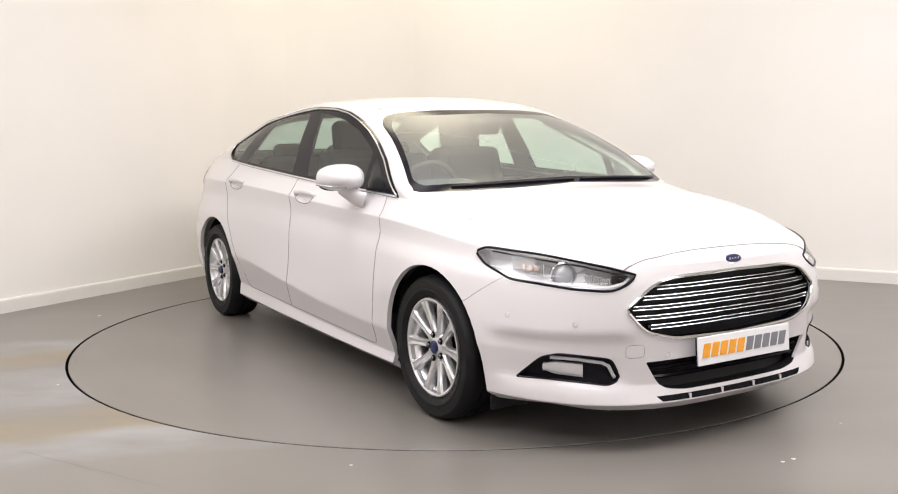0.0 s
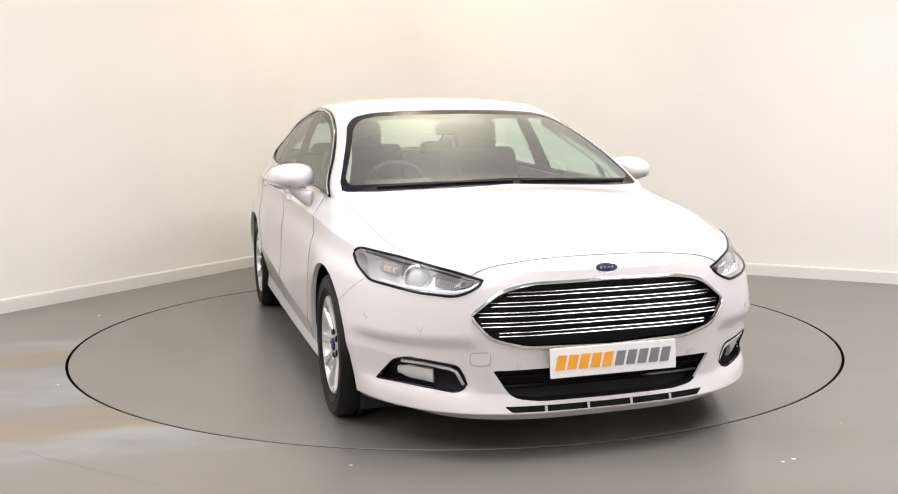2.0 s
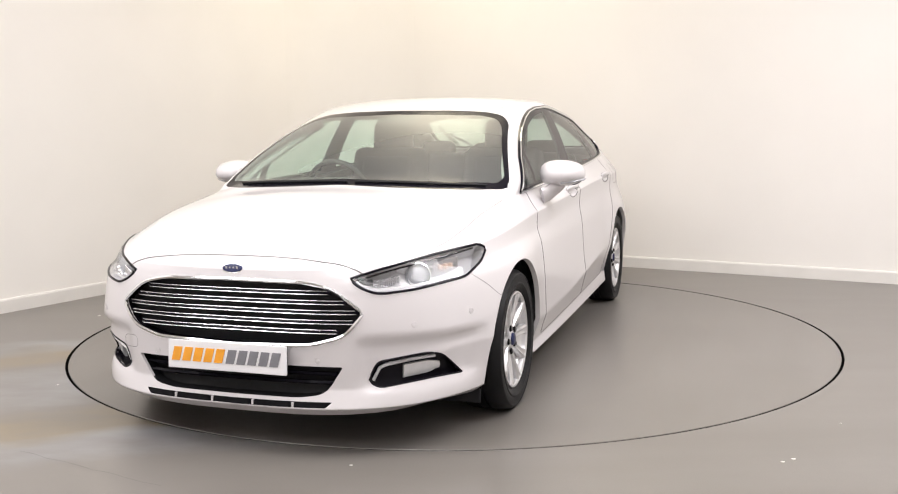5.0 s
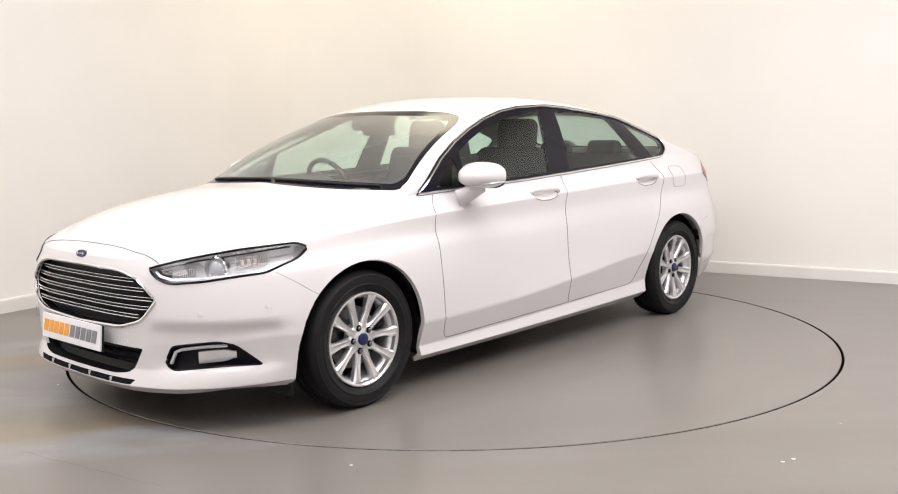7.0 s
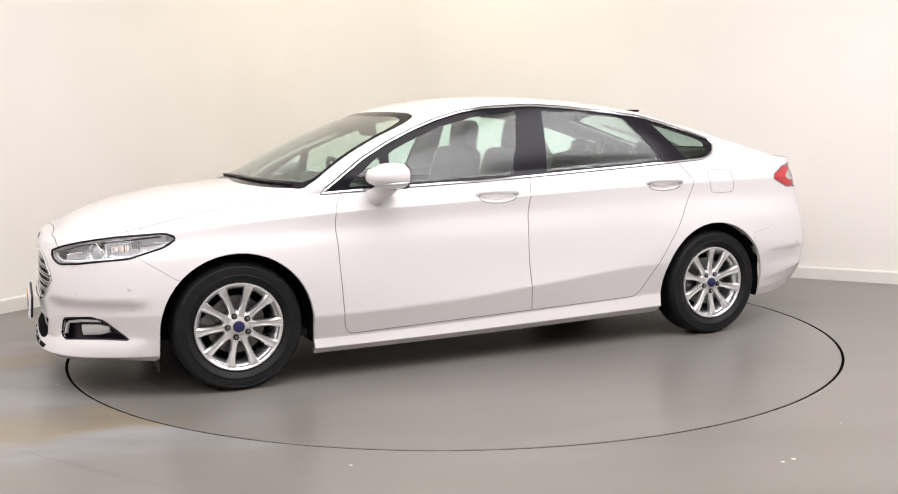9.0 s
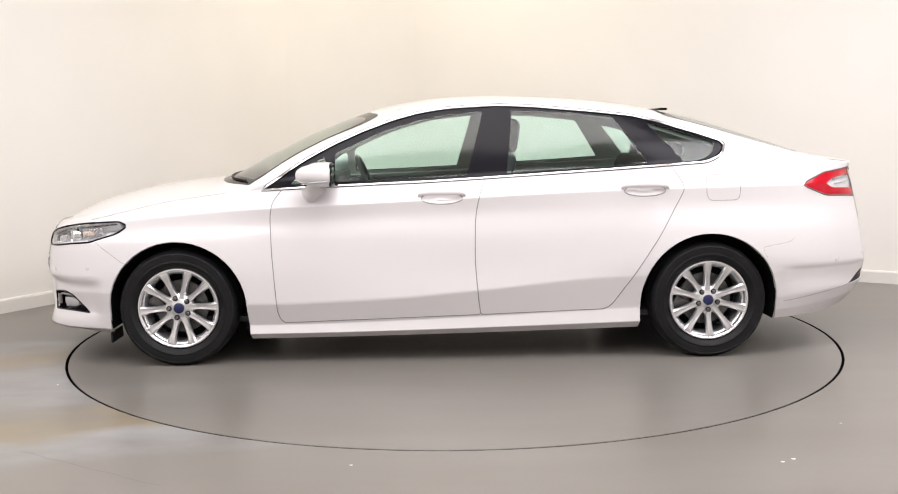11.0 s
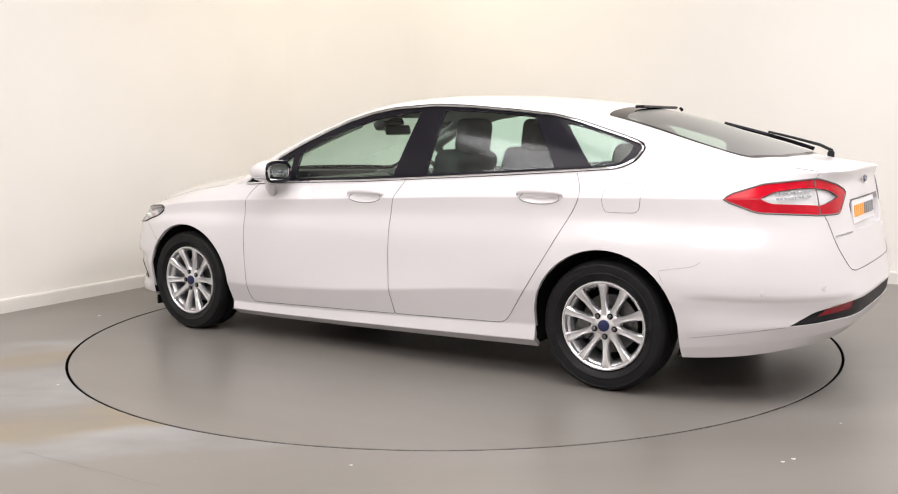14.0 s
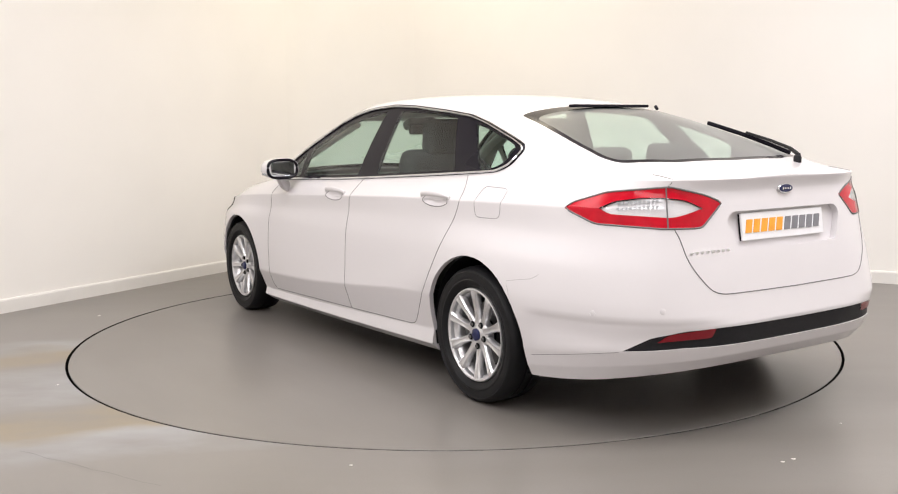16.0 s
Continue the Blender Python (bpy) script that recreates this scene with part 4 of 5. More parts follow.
def pillar_trim():
    """The pale lining inside the front pillar."""
    bm = bmesh.new()
    pts = []
    for k in range(9):
        t = k / 8
        p, nr = on_skin(SIDE, 0.98 - 0.72 * t, 0.985 + 0.335 * t ** 0.85, 0.055)
        pts.append(p)
    tube(bm, pts, 0.034, 8, False, 0.6)
    return bm


pair("pillar_lining", pillar_trim, TRIM, car, "pale front pillar lining")

# inner lining so that the cabin is closed
under = bmesh.new()
box(under, 0.0, 0, 0.19, 2.04, 1.70, 0.05)
box(under, 0.0, 0, 0.30, 4.3, 1.02, 0.20, bevel=0.03)
part("underbody", under, LINER, car)


def arch_liner(sx):
    bm = bmesh.new()
    n = 28
    rings = []
    for y in (0.885, 0.52):
        row = [bm.verts.new((sx * WHEEL_X + 0.372 * math.cos(a), y, 0.305 + 0.372 * math.sin(a))) for a in [radians(-16 + 212 * k / n) for k in range(n + 1)]]
        rings.append(row)
    for k in range(n):
        bm.faces.new((rings[0][k], rings[0][k + 1], rings[1][k + 1], rings[1][k]))
    bm.faces.new(rings[1])
    return bm


for sx in (1, -1):
    pair("wheel_arch_liner", lambda: arch_liner(sx), LINER)


# ---- nose ----
def nose_x(y, z):
    """The skin's x on the nose at a half width and height."""
    y = abs(y)
    pts = []
    for lv in LEVELS:
        w = lv.w(2.2)
        x = FRONT_C + (lv.xf - FRONT_C) * max(1 - (min(y / w, 1)) ** lv.nf, 0) ** (1 / lv.nf)
        pts.append((lv.z(x), x))
    pts.sort()
    for (z1, x1), (z2, x2) in zip(pts, pts[1:]):
        if z1 <= z <= z2:
            return x1 + (x2 - x1) * (z - z1) / max(z2 - z1, 1e-6)
    return pts[0][1] if z < pts[0][0] else pts[-1][1]


grille = part("grille", pushed(both(extract(sheet, 19)), 0.05), PLASTIC, car, "black radiator grille")
frame_bm = border(both(extract(sheet, 19)), 0.008, 0.9)
part("grille_frame", frame_bm, CHROME, grille, "bright chrome grille surround")
for z, wide in ((0.634, 0.395), (0.597, 0.455), (0.560, 0.500), (0.523, 0.490), (0.486, 0.43)):
    for dz, r in ((0.0068, 0.0023), (-0.0068, 0.0028)):
        bm = bmesh.new()
        tube(bm, [(nose_x(y, z) - 0.012, y, z + dz) for y in np.linspace(-wide, wide, 25)], r, 6, False, 0.7)
        part("grille_bar", bm, SATIN, grille)
    bm = bmesh.new()
    tube(bm, [(nose_x(y, z) - 0.022, y, z) for y in np.linspace(-wide * 1.02, wide * 1.02, 25)], 0.011, 6, False, 0.8)
    part("grille_slat", bm, BLACK, grille)
lower = part("lower_grille", pushed(both(extract(sheet, 20)), 0.06), PLASTIC, car, "black lower air intake")
for z in (0.318, 0.283):
    bm = bmesh.new()
    tube(bm, [(nose_x(y, z) - 0.03, y, z) for y in np.linspace(-0.42, 0.42, 21)], 0.012, 6, False, 0.7)
    part("intake_slat", bm, BLACK, lower)
part("lip_slot", pushed(both(extract(sheet, 21)), 0.003), LINER, bumper_front)
for y in (-0.26, -0.09, 0.09, 0.26):
    bm = bmesh.new()
    box(bm, nose_x(y, 0.203) - 0.008, y, 0.203, 0.02, 0.008, 0.02)
    part("slot_rib", bm, PAINT, bumper_front)


def flange(code, deep):
    """The wall from an opening's edge down to its sunken floor."""
    bm = both(extract(sheet, code)) if code in (19, 20, 21, 26) else extract(sheet, code)
    bm.normal_update()
    line_e = [e for e in bm.edges if len(e.link_faces) == 1]
    out = bmesh.new()
    for e in line_e:
        a, b = e.verts
        na, nb = (Vector((1, 0, 0)),) * 2 if code in (19, 20, 21) else (a.normal, b.normal)
        out.faces.new([out.verts.new(p) for p in (a.co, b.co, b.co - nb * deep, a.co - na * deep)])
    bmesh.ops.remove_doubles(out, verts=out.verts[:], dist=1e-5)
    return out


part("grille_edge", flange(19, 0.05), BLACK, grille)
part("intake_edge", flange(20, 0.06), LINER, lower)
part("slot_edge", flange(21, 0.003), LINER, bumper_front)


def oval(bm, c, nrm, ra, rb, depth, n=28):
    """A domed oval badge at c facing nrm."""
    z = Vector(nrm).normalized()
    x = Vector((0, 0, 1)).cross(z).normalized()
    y = z.cross(x)
    rings = []
    for k, d in ((1.0, 0), (1.0, depth * 0.6), (0.93, depth), (0.5, depth * 1.15)):
        rings.append([bm.verts.new(Vector(c) + x * (ra * k * math.cos(a)) + y * (rb * k * math.sin(a)) + z * d) for a in [2 * math.pi * i / n for i in range(n)]])
    for p, q in zip(rings, rings[1:]):
        for i in range(n):
            bm.faces.new((p[i], p[(i + 1) % n], q[(i + 1) % n], q[i]))
    bm.faces.new(rings[0]), bm.faces.new(rings[-1])


def badge(c, nrm, s=1.0):
    bm = bmesh.new()
    oval(bm, c, nrm, 0.050 * s, 0.021 * s, 0.006)
    ring = part("badge", bm, CHROME, car, "oval blue badge with a chrome rim")
    bm = bmesh.new()
    oval(bm, Vector(c) + Vector(nrm).normalized() * 0.004, nrm, 0.045 * s, 0.017 * s, 0.005)
    part("badge_field", bm, BADGE, ring)
    bm = bmesh.new()
    t = Vector((0, 1 if nrm[0] > 0 else -1, 0))
    for k, (u, hh) in enumerate(((-0.025, 0.010), (-0.010, 0.006), (0.006, 0.006), (0.022, 0.010))):
        p = Vector(c) + Vector(nrm).normalized() * 0.0105 + t * (u * s)
        box(bm, p.x, p.y, p.z, 0.003, 0.008 * s, hh * s)
    part("badge_script", bm, CHROME, ring)


badge((2.262, 0, 0.716), (0.9, 0, 0.42))
badge((-2.388, 0, 0.985), (-1, 0, 0.12), 0.95)


def plate(m):
    """A show plate in the space of m: x across, z up, facing +y."""
    bm = bmesh.new()
    box(bm, 0, -0.004, 0, 0.516, 0.012, 0.108, m, 0.002, 1)
    holder = part("number_plate", bm, PLASTIC, car, "white show plate with an orange and grey mark")
    bm = bmesh.new()
    box(bm, 0, 0.006, 0, 0.52, 0.01, 0.111, m, 0.002, 1)
    face = part("plate_face", bm, PLATE, holder)
    for k in range(10):
        bm = bmesh.new()
        vs = box(bm, 0, 0, 0, 0.036, 0.003, 0.054)
        for v in vs:
            v.co.x -= v.co.z * 0.25
        mm = m @ Matrix.Translation((0.218 - 0.0475 * k - (0.004 if k > 4 else 0), 0.0125, 0.002))
        bmesh.ops.transform(bm, matrix=mm, verts=bm.verts[:])
        part("print_bar", bm, ORANGE if k < 5 else GREY, face)
    return holder


plate(Matrix.Translation((2.330, 0, 0.381)) @ Matrix.Rotation(radians(-90), 4, "Z") @ Matrix.Rotation(radians(4), 4, "X"))
plate(Matrix.Translation((-2.386, 0.012, 0.838)) @ Matrix.Rotation(radians(90), 4, "Z") @ Matrix.Rotation(radians(8), 4, "X"))


recess = part("plate_recess", offset(both(extract(sheet, 26)), 0.028), PAINT, car)
part("recess_edge", flange(26, 0.028), PAINT, recess)


# headlamps
hl = pair("headlight", lambda: offset(extract(sheet, 17), 0.06), LAMPDK, car, "clear headlight with a chrome projector")
for o in skins("headlight_lens", 17, LENS, hl):
    o.visible_shadow = False
pair("headlight_edge", lambda: flange(17, 0.06), LAMPDK, hl)
pair("headlight_seal", lambda: border(extract(sheet, 17), 0.0055, 1), BLACK, hl)


def drum(c, d, prof, n=28):
    bm = bmesh.new()
    q = Vector(d).to_track_quat("Y", "Z").to_matrix().to_4x4()
    rings = lathe(bm, prof, n, "y", Matrix.Translation(c) @ q)
    bm.faces.new(rings[-1])
    return bm


LAMP_D = (0.90, 0.43, 0.02)
PROJ, _ = on_skin(LAMP_AX, 0.675, 0.397, 0.045)
pair("projector_ring", lambda: drum(PROJ, LAMP_D, [(0.050, -0.02), (0.052, 0.016), (0.047, 0.020), (0.040, 0.004)]), CHROME, hl)
pair("projector_lens", lambda: drum(PROJ, LAMP_D, [(0.041, -0.005), (0.038, 0.008), (0.028, 0.017), (0.012, 0.022)]), LAMPGL, hl)


def ribs(u0, v0, u1, v1, n, tall, deep, wide=0.011):
    """A row of upright lamp facets under the lens."""
    bm = bmesh.new()
    for k in range(n):
        t = k / max(n - 1, 1)
        p, nr = on_skin(LAMP_AX, u0 + (u1 - u0) * t, v0 + (v1 - v0) * t, deep)
        m = Matrix.Translation(p) @ Vector((nr.x, nr.y, 0)).to_track_quat("Y", "Z").to_matrix().to_4x4()
        box(bm, 0, 0, 0, wide, 0.02, tall * (1 - 0.25 * abs(t - 0.5)), m, 0.003, 1)
    return bm


def lamp_line(pts, deep, rad):
    bm = bmesh.new()
    tube(bm, [on_skin(LAMP_AX, u, v, deep)[0] for u, v in pts], rad, 6)
    return bm


pair("side_reflector", lambda: ribs(0.478, 0.432, 0.60, 0.412, 15, 0.058, 0.040, 0.0055), LAMPIN, hl)
pair("inner_reflector", lambda: ribs(0.765, 0.382, 0.865, 0.366, 12, 0.040, 0.044, 0.0055), LAMPIN, hl)
pair("amber_insert", lambda: ribs(0.525, 0.418, 0.575, 0.412, 3, 0.022, 0.024, 0.012), AMBER, hl)
pair("inner_cover", lambda: ribs(0.885, 0.372, 0.93, 0.366, 3, 0.034, 0.04, 0.022), PLASTIC, hl)
pair("light_blade", lambda: lamp_line([(0.52, 0.378), (0.62, 0.358), (0.72, 0.345), (0.86, 0.336), (0.915, 0.352), (0.938, 0.372)], 0.022, 0.0065), LAMPWH, hl)
pair("upper_brow", lambda: lamp_line([(0.40, 0.478), (0.60, 0.447), (0.76, 0.417), (0.93, 0.378)], 0.016, 0.004), PLASTIC, hl)

# fog lamps
fog = pair("fog_light", lambda: offset(extract(sheet, 18), 0.035), BLACK, car, "fog light in a black surround with a bright blade")
pair("fog_edge", lambda: flange(18, 0.035), BLACK, fog)
pair("fog_rim", lambda: border(extract(sheet, 18), 0.004, 1), BLACK, fog)


def fog_blade():
    bm = bmesh.new()
    tube(bm, [on_skin(FOG_AX, u, v, 0.012)[0] for u, v in ((0.70, -0.157), (0.80, -0.163), (0.90, -0.174), (0.925, -0.184), (0.948, -0.226))], 0.0105, 6, False, 0.7)
    return bm


def fog_lamp():
    """A clear faceted lamp front, deeper in the middle."""
    bm = bmesh.new()
    rows = []
    for k in range(11):
        t = k / 10
        deep = 0.016 + (0.004 if k % 2 else 0.0)
        tall = 0.012 + 0.009 * smooth01(0, 0.35, t)
        v = -0.197 - 0.012 * t
        rows.append([bm.verts.new(on_skin(FOG_AX, 0.668 + 0.160 * t, v + dv, d)[0]) for dv, d in ((tall, deep + 0.005), (0, deep), (-tall, deep + 0.005), (-tall, 0.034), (tall, 0.034))])
    for a, b in zip(rows, rows[1:]):
        for q in range(5):
            bm.faces.new((a[q], a[(q + 1) % 5], b[(q + 1) % 5], b[q]))
    bm.faces.new(rows[0]), bm.faces.new(rows[-1])
    return bm


pair("fog_blade", fog_blade, LAMPWH, fog)
pair("fog_lamp", fog_lamp, LAMPDK, fog)


# ---- tail ----
def tail_split():
    """The gap between the lamp on the wing and the lamp on the tailgate."""
    bm = bmesh.new()
    tube(bm, [on_skin(TAIL_AX, 1.200 + 0.010 * t, 0.838 - 0.162 * t, -0.0005)[0] for t in [k / 8 for k in range(9)]], 0.0030, 5)
    return bm


tl = skins("tail_light", 13, RED, car, "red wraparound tail light with a clear insert")
pair("tail_insert", lambda: offset(extract(sheet, 14), 0.012), LAMPWH, tl)
for o in skins("tail_insert_lens", 14, LENS, tl):
    o.visible_shadow = False
pair("tail_split", lambda: tail_split(), GAP, tl)
pair("tail_seal", lambda: border(extract(sheet, 13), 0.004, 1), GAP, tl)


def tail_led(row):
    bm = bmesh.new()
    for k in range(10):
        p, nr = on_skin(TAIL_AX, 1.015 + 0.017 * k, 0.778 - 0.024 * row + 0.001 * k, 0.004)
        m = Matrix.Translation(p) @ Vector((nr.x, nr.y, 0)).to_track_quat("Y", "Z").to_matrix().to_4x4()
        box(bm, 0, 0, 0, 0.010, 0.008, 0.010, m)
    return bm


pair("led_row", lambda: tail_led(0), LAMPGL, tl)
pair("led_row", lambda: tail_led(1), LAMPGL, tl)
strip = part("bumper_strip", offset(both(extract(sheet, 15)), 0.004), PLASTIC, car, "black lower bumper insert")
skins("reflector", 16, REDDK, strip, "dark red reflector")


# ---- wheels ----
def build_wheel():
    """A left wheel at the origin, its outside towards +y; y = 0 is the hub cap's face."""
    bm = bmesh.new()
    lathe(bm, [(0.187, -0.19), (0.197, -0.18), (0.182, -0.10), (0.180, -0.05), (0.187, -0.022), (0.196, -0.014), (0.199, 0.004), (0.208, 0.011), (0.2135, 0.010), (0.2165, 0.0), (0.211, -0.012)], 64)
    rim = part("wheel", bm, ALLOY, car, "ten-spoke silver alloy wheel with a black tyre")
    bm = bmesh.new()
    R = TYRE_R
    prof = [(0.209, -0.20), (0.215, -0.008), (0.223, 0.010), (0.246, 0.019), (0.248, 0.021), (0.254, 0.021), (0.256, 0.019), (0.272, 0.021), (0.288, 0.019), (0.290, 0.021), (0.295, 0.020), (0.297, 0.017), (R - 0.014, 0.012), (R - 0.005, 0.002),
            (R, -0.028), (R, -0.062), (R - 0.007, -0.064), (R - 0.007, -0.070), (R, -0.072), (R, -0.106), (R - 0.007, -0.108), (R - 0.007, -0.114), (R, -0.116),
            (R, -0.15), (R - 0.006, -0.172), (R - 0.03, -0.19), (0.25, -0.21), (0.209, -0.20)]
    lathe(bm, prof, 72)
    part("tyre", bm, RUBBER, rim, angle=50)
    for k in range(10):
        a = 2 * math.pi * (k + 0.5) / 10
        lean = 0.025 if k % 2 else -0.025
        bm = bmesh.new()
        rows = []
        for r, w, y, d in ((0.036, 0.022, -0.010, 0.03), (0.070, 0.0195, -0.010, 0.03), (0.095, 0.0160, -0.007, 0.03), (0.125, 0.0155, -0.002, 0.03), (0.16, 0.0175, 0.004, 0.03), (0.188, 0.0215, 0.009, 0.034), (0.206, 0.025, 0.011, 0.036), (0.217, 0.031, 0.009, 0.034)):
            r *= 0.96
            b = a + lean * (r - 0.036) / 0.18
            c, s = math.cos(b), math.sin(b)
            rows.append([bm.verts.new((r * c - t * s, yy, r * s + t * c)) for t, yy in ((-w, y - d), (-w, y - 0.010), (-w * 0.62, y - 0.001), (0, y - 0.0045 if 0.08 < r < 0.21 else y - 0.001), (w * 0.62, y - 0.001), (w, y - 0.010), (w, y - d))])
        for p, q in zip(rows, rows[1:]):
            for i in range(7):
                bm.faces.new((p[i], p[(i + 1) % 7], q[(i + 1) % 7], q[i]))
        bm.faces.new(rows[0]), bm.faces.new(rows[-1])
        part("spoke", bm, ALLOY, rim)
    bm = bmesh.new()
    g = lathe(bm, [(0.078, -0.05), (0.074, -0.02), (0.066, -0.013), (0.04, -0.010), (0.034, -0.006)], 40)
    bm.faces.new(g[-1])
    part("hub", bm, ALLOY, rim)
    bm = bmesh.new()
    g = lathe(bm, [(0.029, -0.01), (0.028, 0.001), (0.023, 0.004)], 28)
    bm.faces.new(g[-1])
    part("hub_cap", bm, BADGE, rim, "blue hub cap")
    for k in range(5):
        a = 2 * math.pi * k / 5 + math.pi / 2
        bm = bmesh.new()
        m = Matrix.Translation((0.054 * math.cos(a), 0, 0.054 * math.sin(a)))
        g = lathe(bm, [(0.0145, -0.02), (0.0145, -0.0075)], 12, "y", m)
        f = bm.faces.new(g[-1])
        g = lathe(bm, [(0.0105, -0.03), (0.0105, -0.003), (0.007, 0.001)], 6, "y", m)
        k2 = bm.faces.new(g[-1])
        for q in bm.faces:
            if q != f and q.calc_center_median().y > -0.0070:
                q.material_index = 1
        part("wheel_nut", bm, [LINER, STEEL], rim)
    bm = bmesh.new()
    g = lathe(bm, [(0.06, -0.075), (0.142, -0.075), (0.144, -0.085), (0.142, -0.1)], 40)
    part("brake_disc", bm, STEEL, rim)
    bm = bmesh.new()
    box(bm, 0.10, -0.085, 0.09, 0.07, 0.05, 0.10, Matrix.Rotation(0.3, 4, "Y"), 0.01)
    part("brake_caliper", bm, STEEL, rim)
    # added black disc that stands in for the shade deep behind the spokes
    bm = bmesh.new()
    g = lathe(bm, [(0.19, -0.16), (0.02, -0.16)], 32)
    part("dark_backing", bm, LINER, rim)
    return rim


def turned(x, y, z, rz, spin):
    return pose(x, y, z, 0, 0, rz) @ Matrix.Rotation(radians(spin), 4, "Y")


wheel = build_wheel()
wheel.matrix_basis = turned(WHEEL_X, HUB_Y, WHEEL_Z, 0, 21)
copy_thing(wheel, turned(-WHEEL_X, HUB_Y, WHEEL_Z, 0, 39))
copy_thing(wheel, turned(WHEEL_X, -HUB_Y, WHEEL_Z, 180, 18))
copy_thing(wheel, turned(-WHEEL_X, -HUB_Y, WHEEL_Z, 180, 18))


# ---- door mirrors ----
def mirror_head():
    bm = bmesh.new()
    bmesh.ops.create_uvsphere(bm, u_segments=28, v_segments=16, radius=1)
    for v in bm.verts:
        x, y, z = v.co
        sq = lambda q, p: math.copysign(abs(q) ** p, q)
        bx = max(x, -0.32)                      # flat towards the rear
        w = 1.0 - 0.22 * max(x, 0)
        top = 0.070 if z > 0 else 0.062
        v.co = Vector((0.628 + (0.150 if x > 0 else 0.125) * bx, 0.952 + 0.118 * sq(y, 0.72) * w, 1.012 + top * sq(z, 0.75) * (1 - 0.18 * max(y, 0)) * (1.0 if x < 0.5 else 0.9)))
    return bm


def mirror_arm():
    bm = bmesh.new()
    pts = [(0.648, 0.955, 0.968), (0.665, 0.935, 0.950), (0.69, 0.915, 0.932), (0.71, 0.895, 0.915), (0.725, 0.868, 0.905)]
    tube(bm, pts, lambda t: 0.040 + 0.006 * t, 12, False, 0.62, up=(0, 1, 0))
    return bm


def mirror_glass():
    bm = bmesh.new()
    box(bm, 0.5835, 0.953, 1.012, 0.004, 0.155, 0.088, None, 0.0015, 1)
    return bm


def mirror_frame():
    bm = bmesh.new()
    tube(bm, [(0.588, 0.952 + 0.097 * math.copysign(abs(math.cos(a)) ** 0.7, math.cos(a)), 1.013 + 0.056 * math.copysign(abs(math.sin(a)) ** 0.7, math.sin(a))) for a in [2 * math.pi * k / 32 for k in range(32)]], 0.010, 6, True)
    return bm


def mirror_strip():
    bm = bmesh.new()
    tube(bm, [(0.60, 1.062, 0.984), (0.64, 1.060, 0.982), (0.68, 1.044, 0.979), (0.715, 1.012, 0.975), (0.74, 0.97, 0.970)], 0.008, 6, False, 0.8)
    return bm


mirrors = pair("door_mirror", mirror_head, PAINT, car, "white door mirror on a low arm")
pair("mirror_arm", mirror_arm, PAINT, mirrors)
pair("mirror_frame", mirror_frame, BLACK, mirrors)
pair("mirror_glass", mirror_glass, material("mirror_silver", (0.85, 0.87, 0.88), 0.02, 1.0), mirrors)
pair("indicator_strip", mirror_strip, LAMPGL, mirrors)

# ---- door handles ----
def handle_bowl(hx, hz):
    """A shallow round-edged hollow in the door behind the grip."""
    bm = bmesh.new()
    n, rings = 32, []
    for r in (1.03, 0.97, 0.88, 0.76, 0.62, 0.45, 0.25):
        ring = []
        for k in range(n):
            a = 2 * math.pi * k / n
            p, _ = on_skin(SIDE, hx + 0.112 * r * math.cos(a), hz + 0.030 * r * math.sin(a), 0.0012 + 0.017 * smooth01(1.0, 0.45, r))
            ring.append(bm.verts.new(p))
        rings.append(ring)
    for a, b in zip(rings, rings[1:]):
        for k in range(n):
            bm.faces.new((a[k], a[(k + 1) % n], b[(k + 1) % n], b[k]))
    bm.faces.new(rings[-1])
    return bm


def handle_grip(hx, hz):
    """A flat pull bar that bows out over the hollow."""
    bm = bmesh.new()
    n, rows = 18, []
    for k in range(n + 1):
        t = k / n
        bow = math.sin(math.pi * t) ** 0.4 if 0 < k < n else 0
        p, nr = on_skin(SIDE, hx - 0.128 + 0.256 * t, hz, -0.004 - 0.024 * bow)
        tall = 0.0095 + 0.0035 * math.sin(math.pi * t)
        up = Vector((0, -0.25, 0.97))
        rows.append([bm.verts.new(p + up * (tall * math.sin(a)) + nr * (0.0085 * math.cos(a))) for a in [2 * math.pi * i / 12 for i in range(12)]])
    for a, b in zip(rows, rows[1:]):
        for i in range(12):
            bm.faces.new((a[i], a[(i + 1) % 12], b[(i + 1) % 12], b[i]))
    bm.faces.new(rows[0]), bm.faces.new(rows[-1])
    return bm


for hx, hz, owner in ((0.012, 0.880, doors_f), (-1.075, 0.908, doors_r)):
    pair("handle_cup", lambda: handle_bowl(hx, hz), PAINT, owner)
    pair("door_handle", lambda: handle_grip(hx, hz + 0.014), PAINT, owner)

# ---- wipers, aerial slot, sensors ----
bm = bmesh.new()
tube(bm, [(-2.150, -0.395, 1.070), (-2.150, -0.400, 1.112), (-2.085, -0.425, 1.140), (-1.95, -0.455, 1.175), (-1.80, -0.465, 1.212)], lambda t: 0.013 - 0.005 * t, 8, False, 0.8)
arm = part("rear_wiper", bm, PLASTIC, car, "black rear wiper resting up the screen")
bm = bmesh.new()
lathe(bm, [(0.001, 0.026), (0.014, 0.024), (0.018, 0.014), (0.018, -0.01)], 16, "z", Matrix.Translation((-2.150, -0.395, 1.085)))
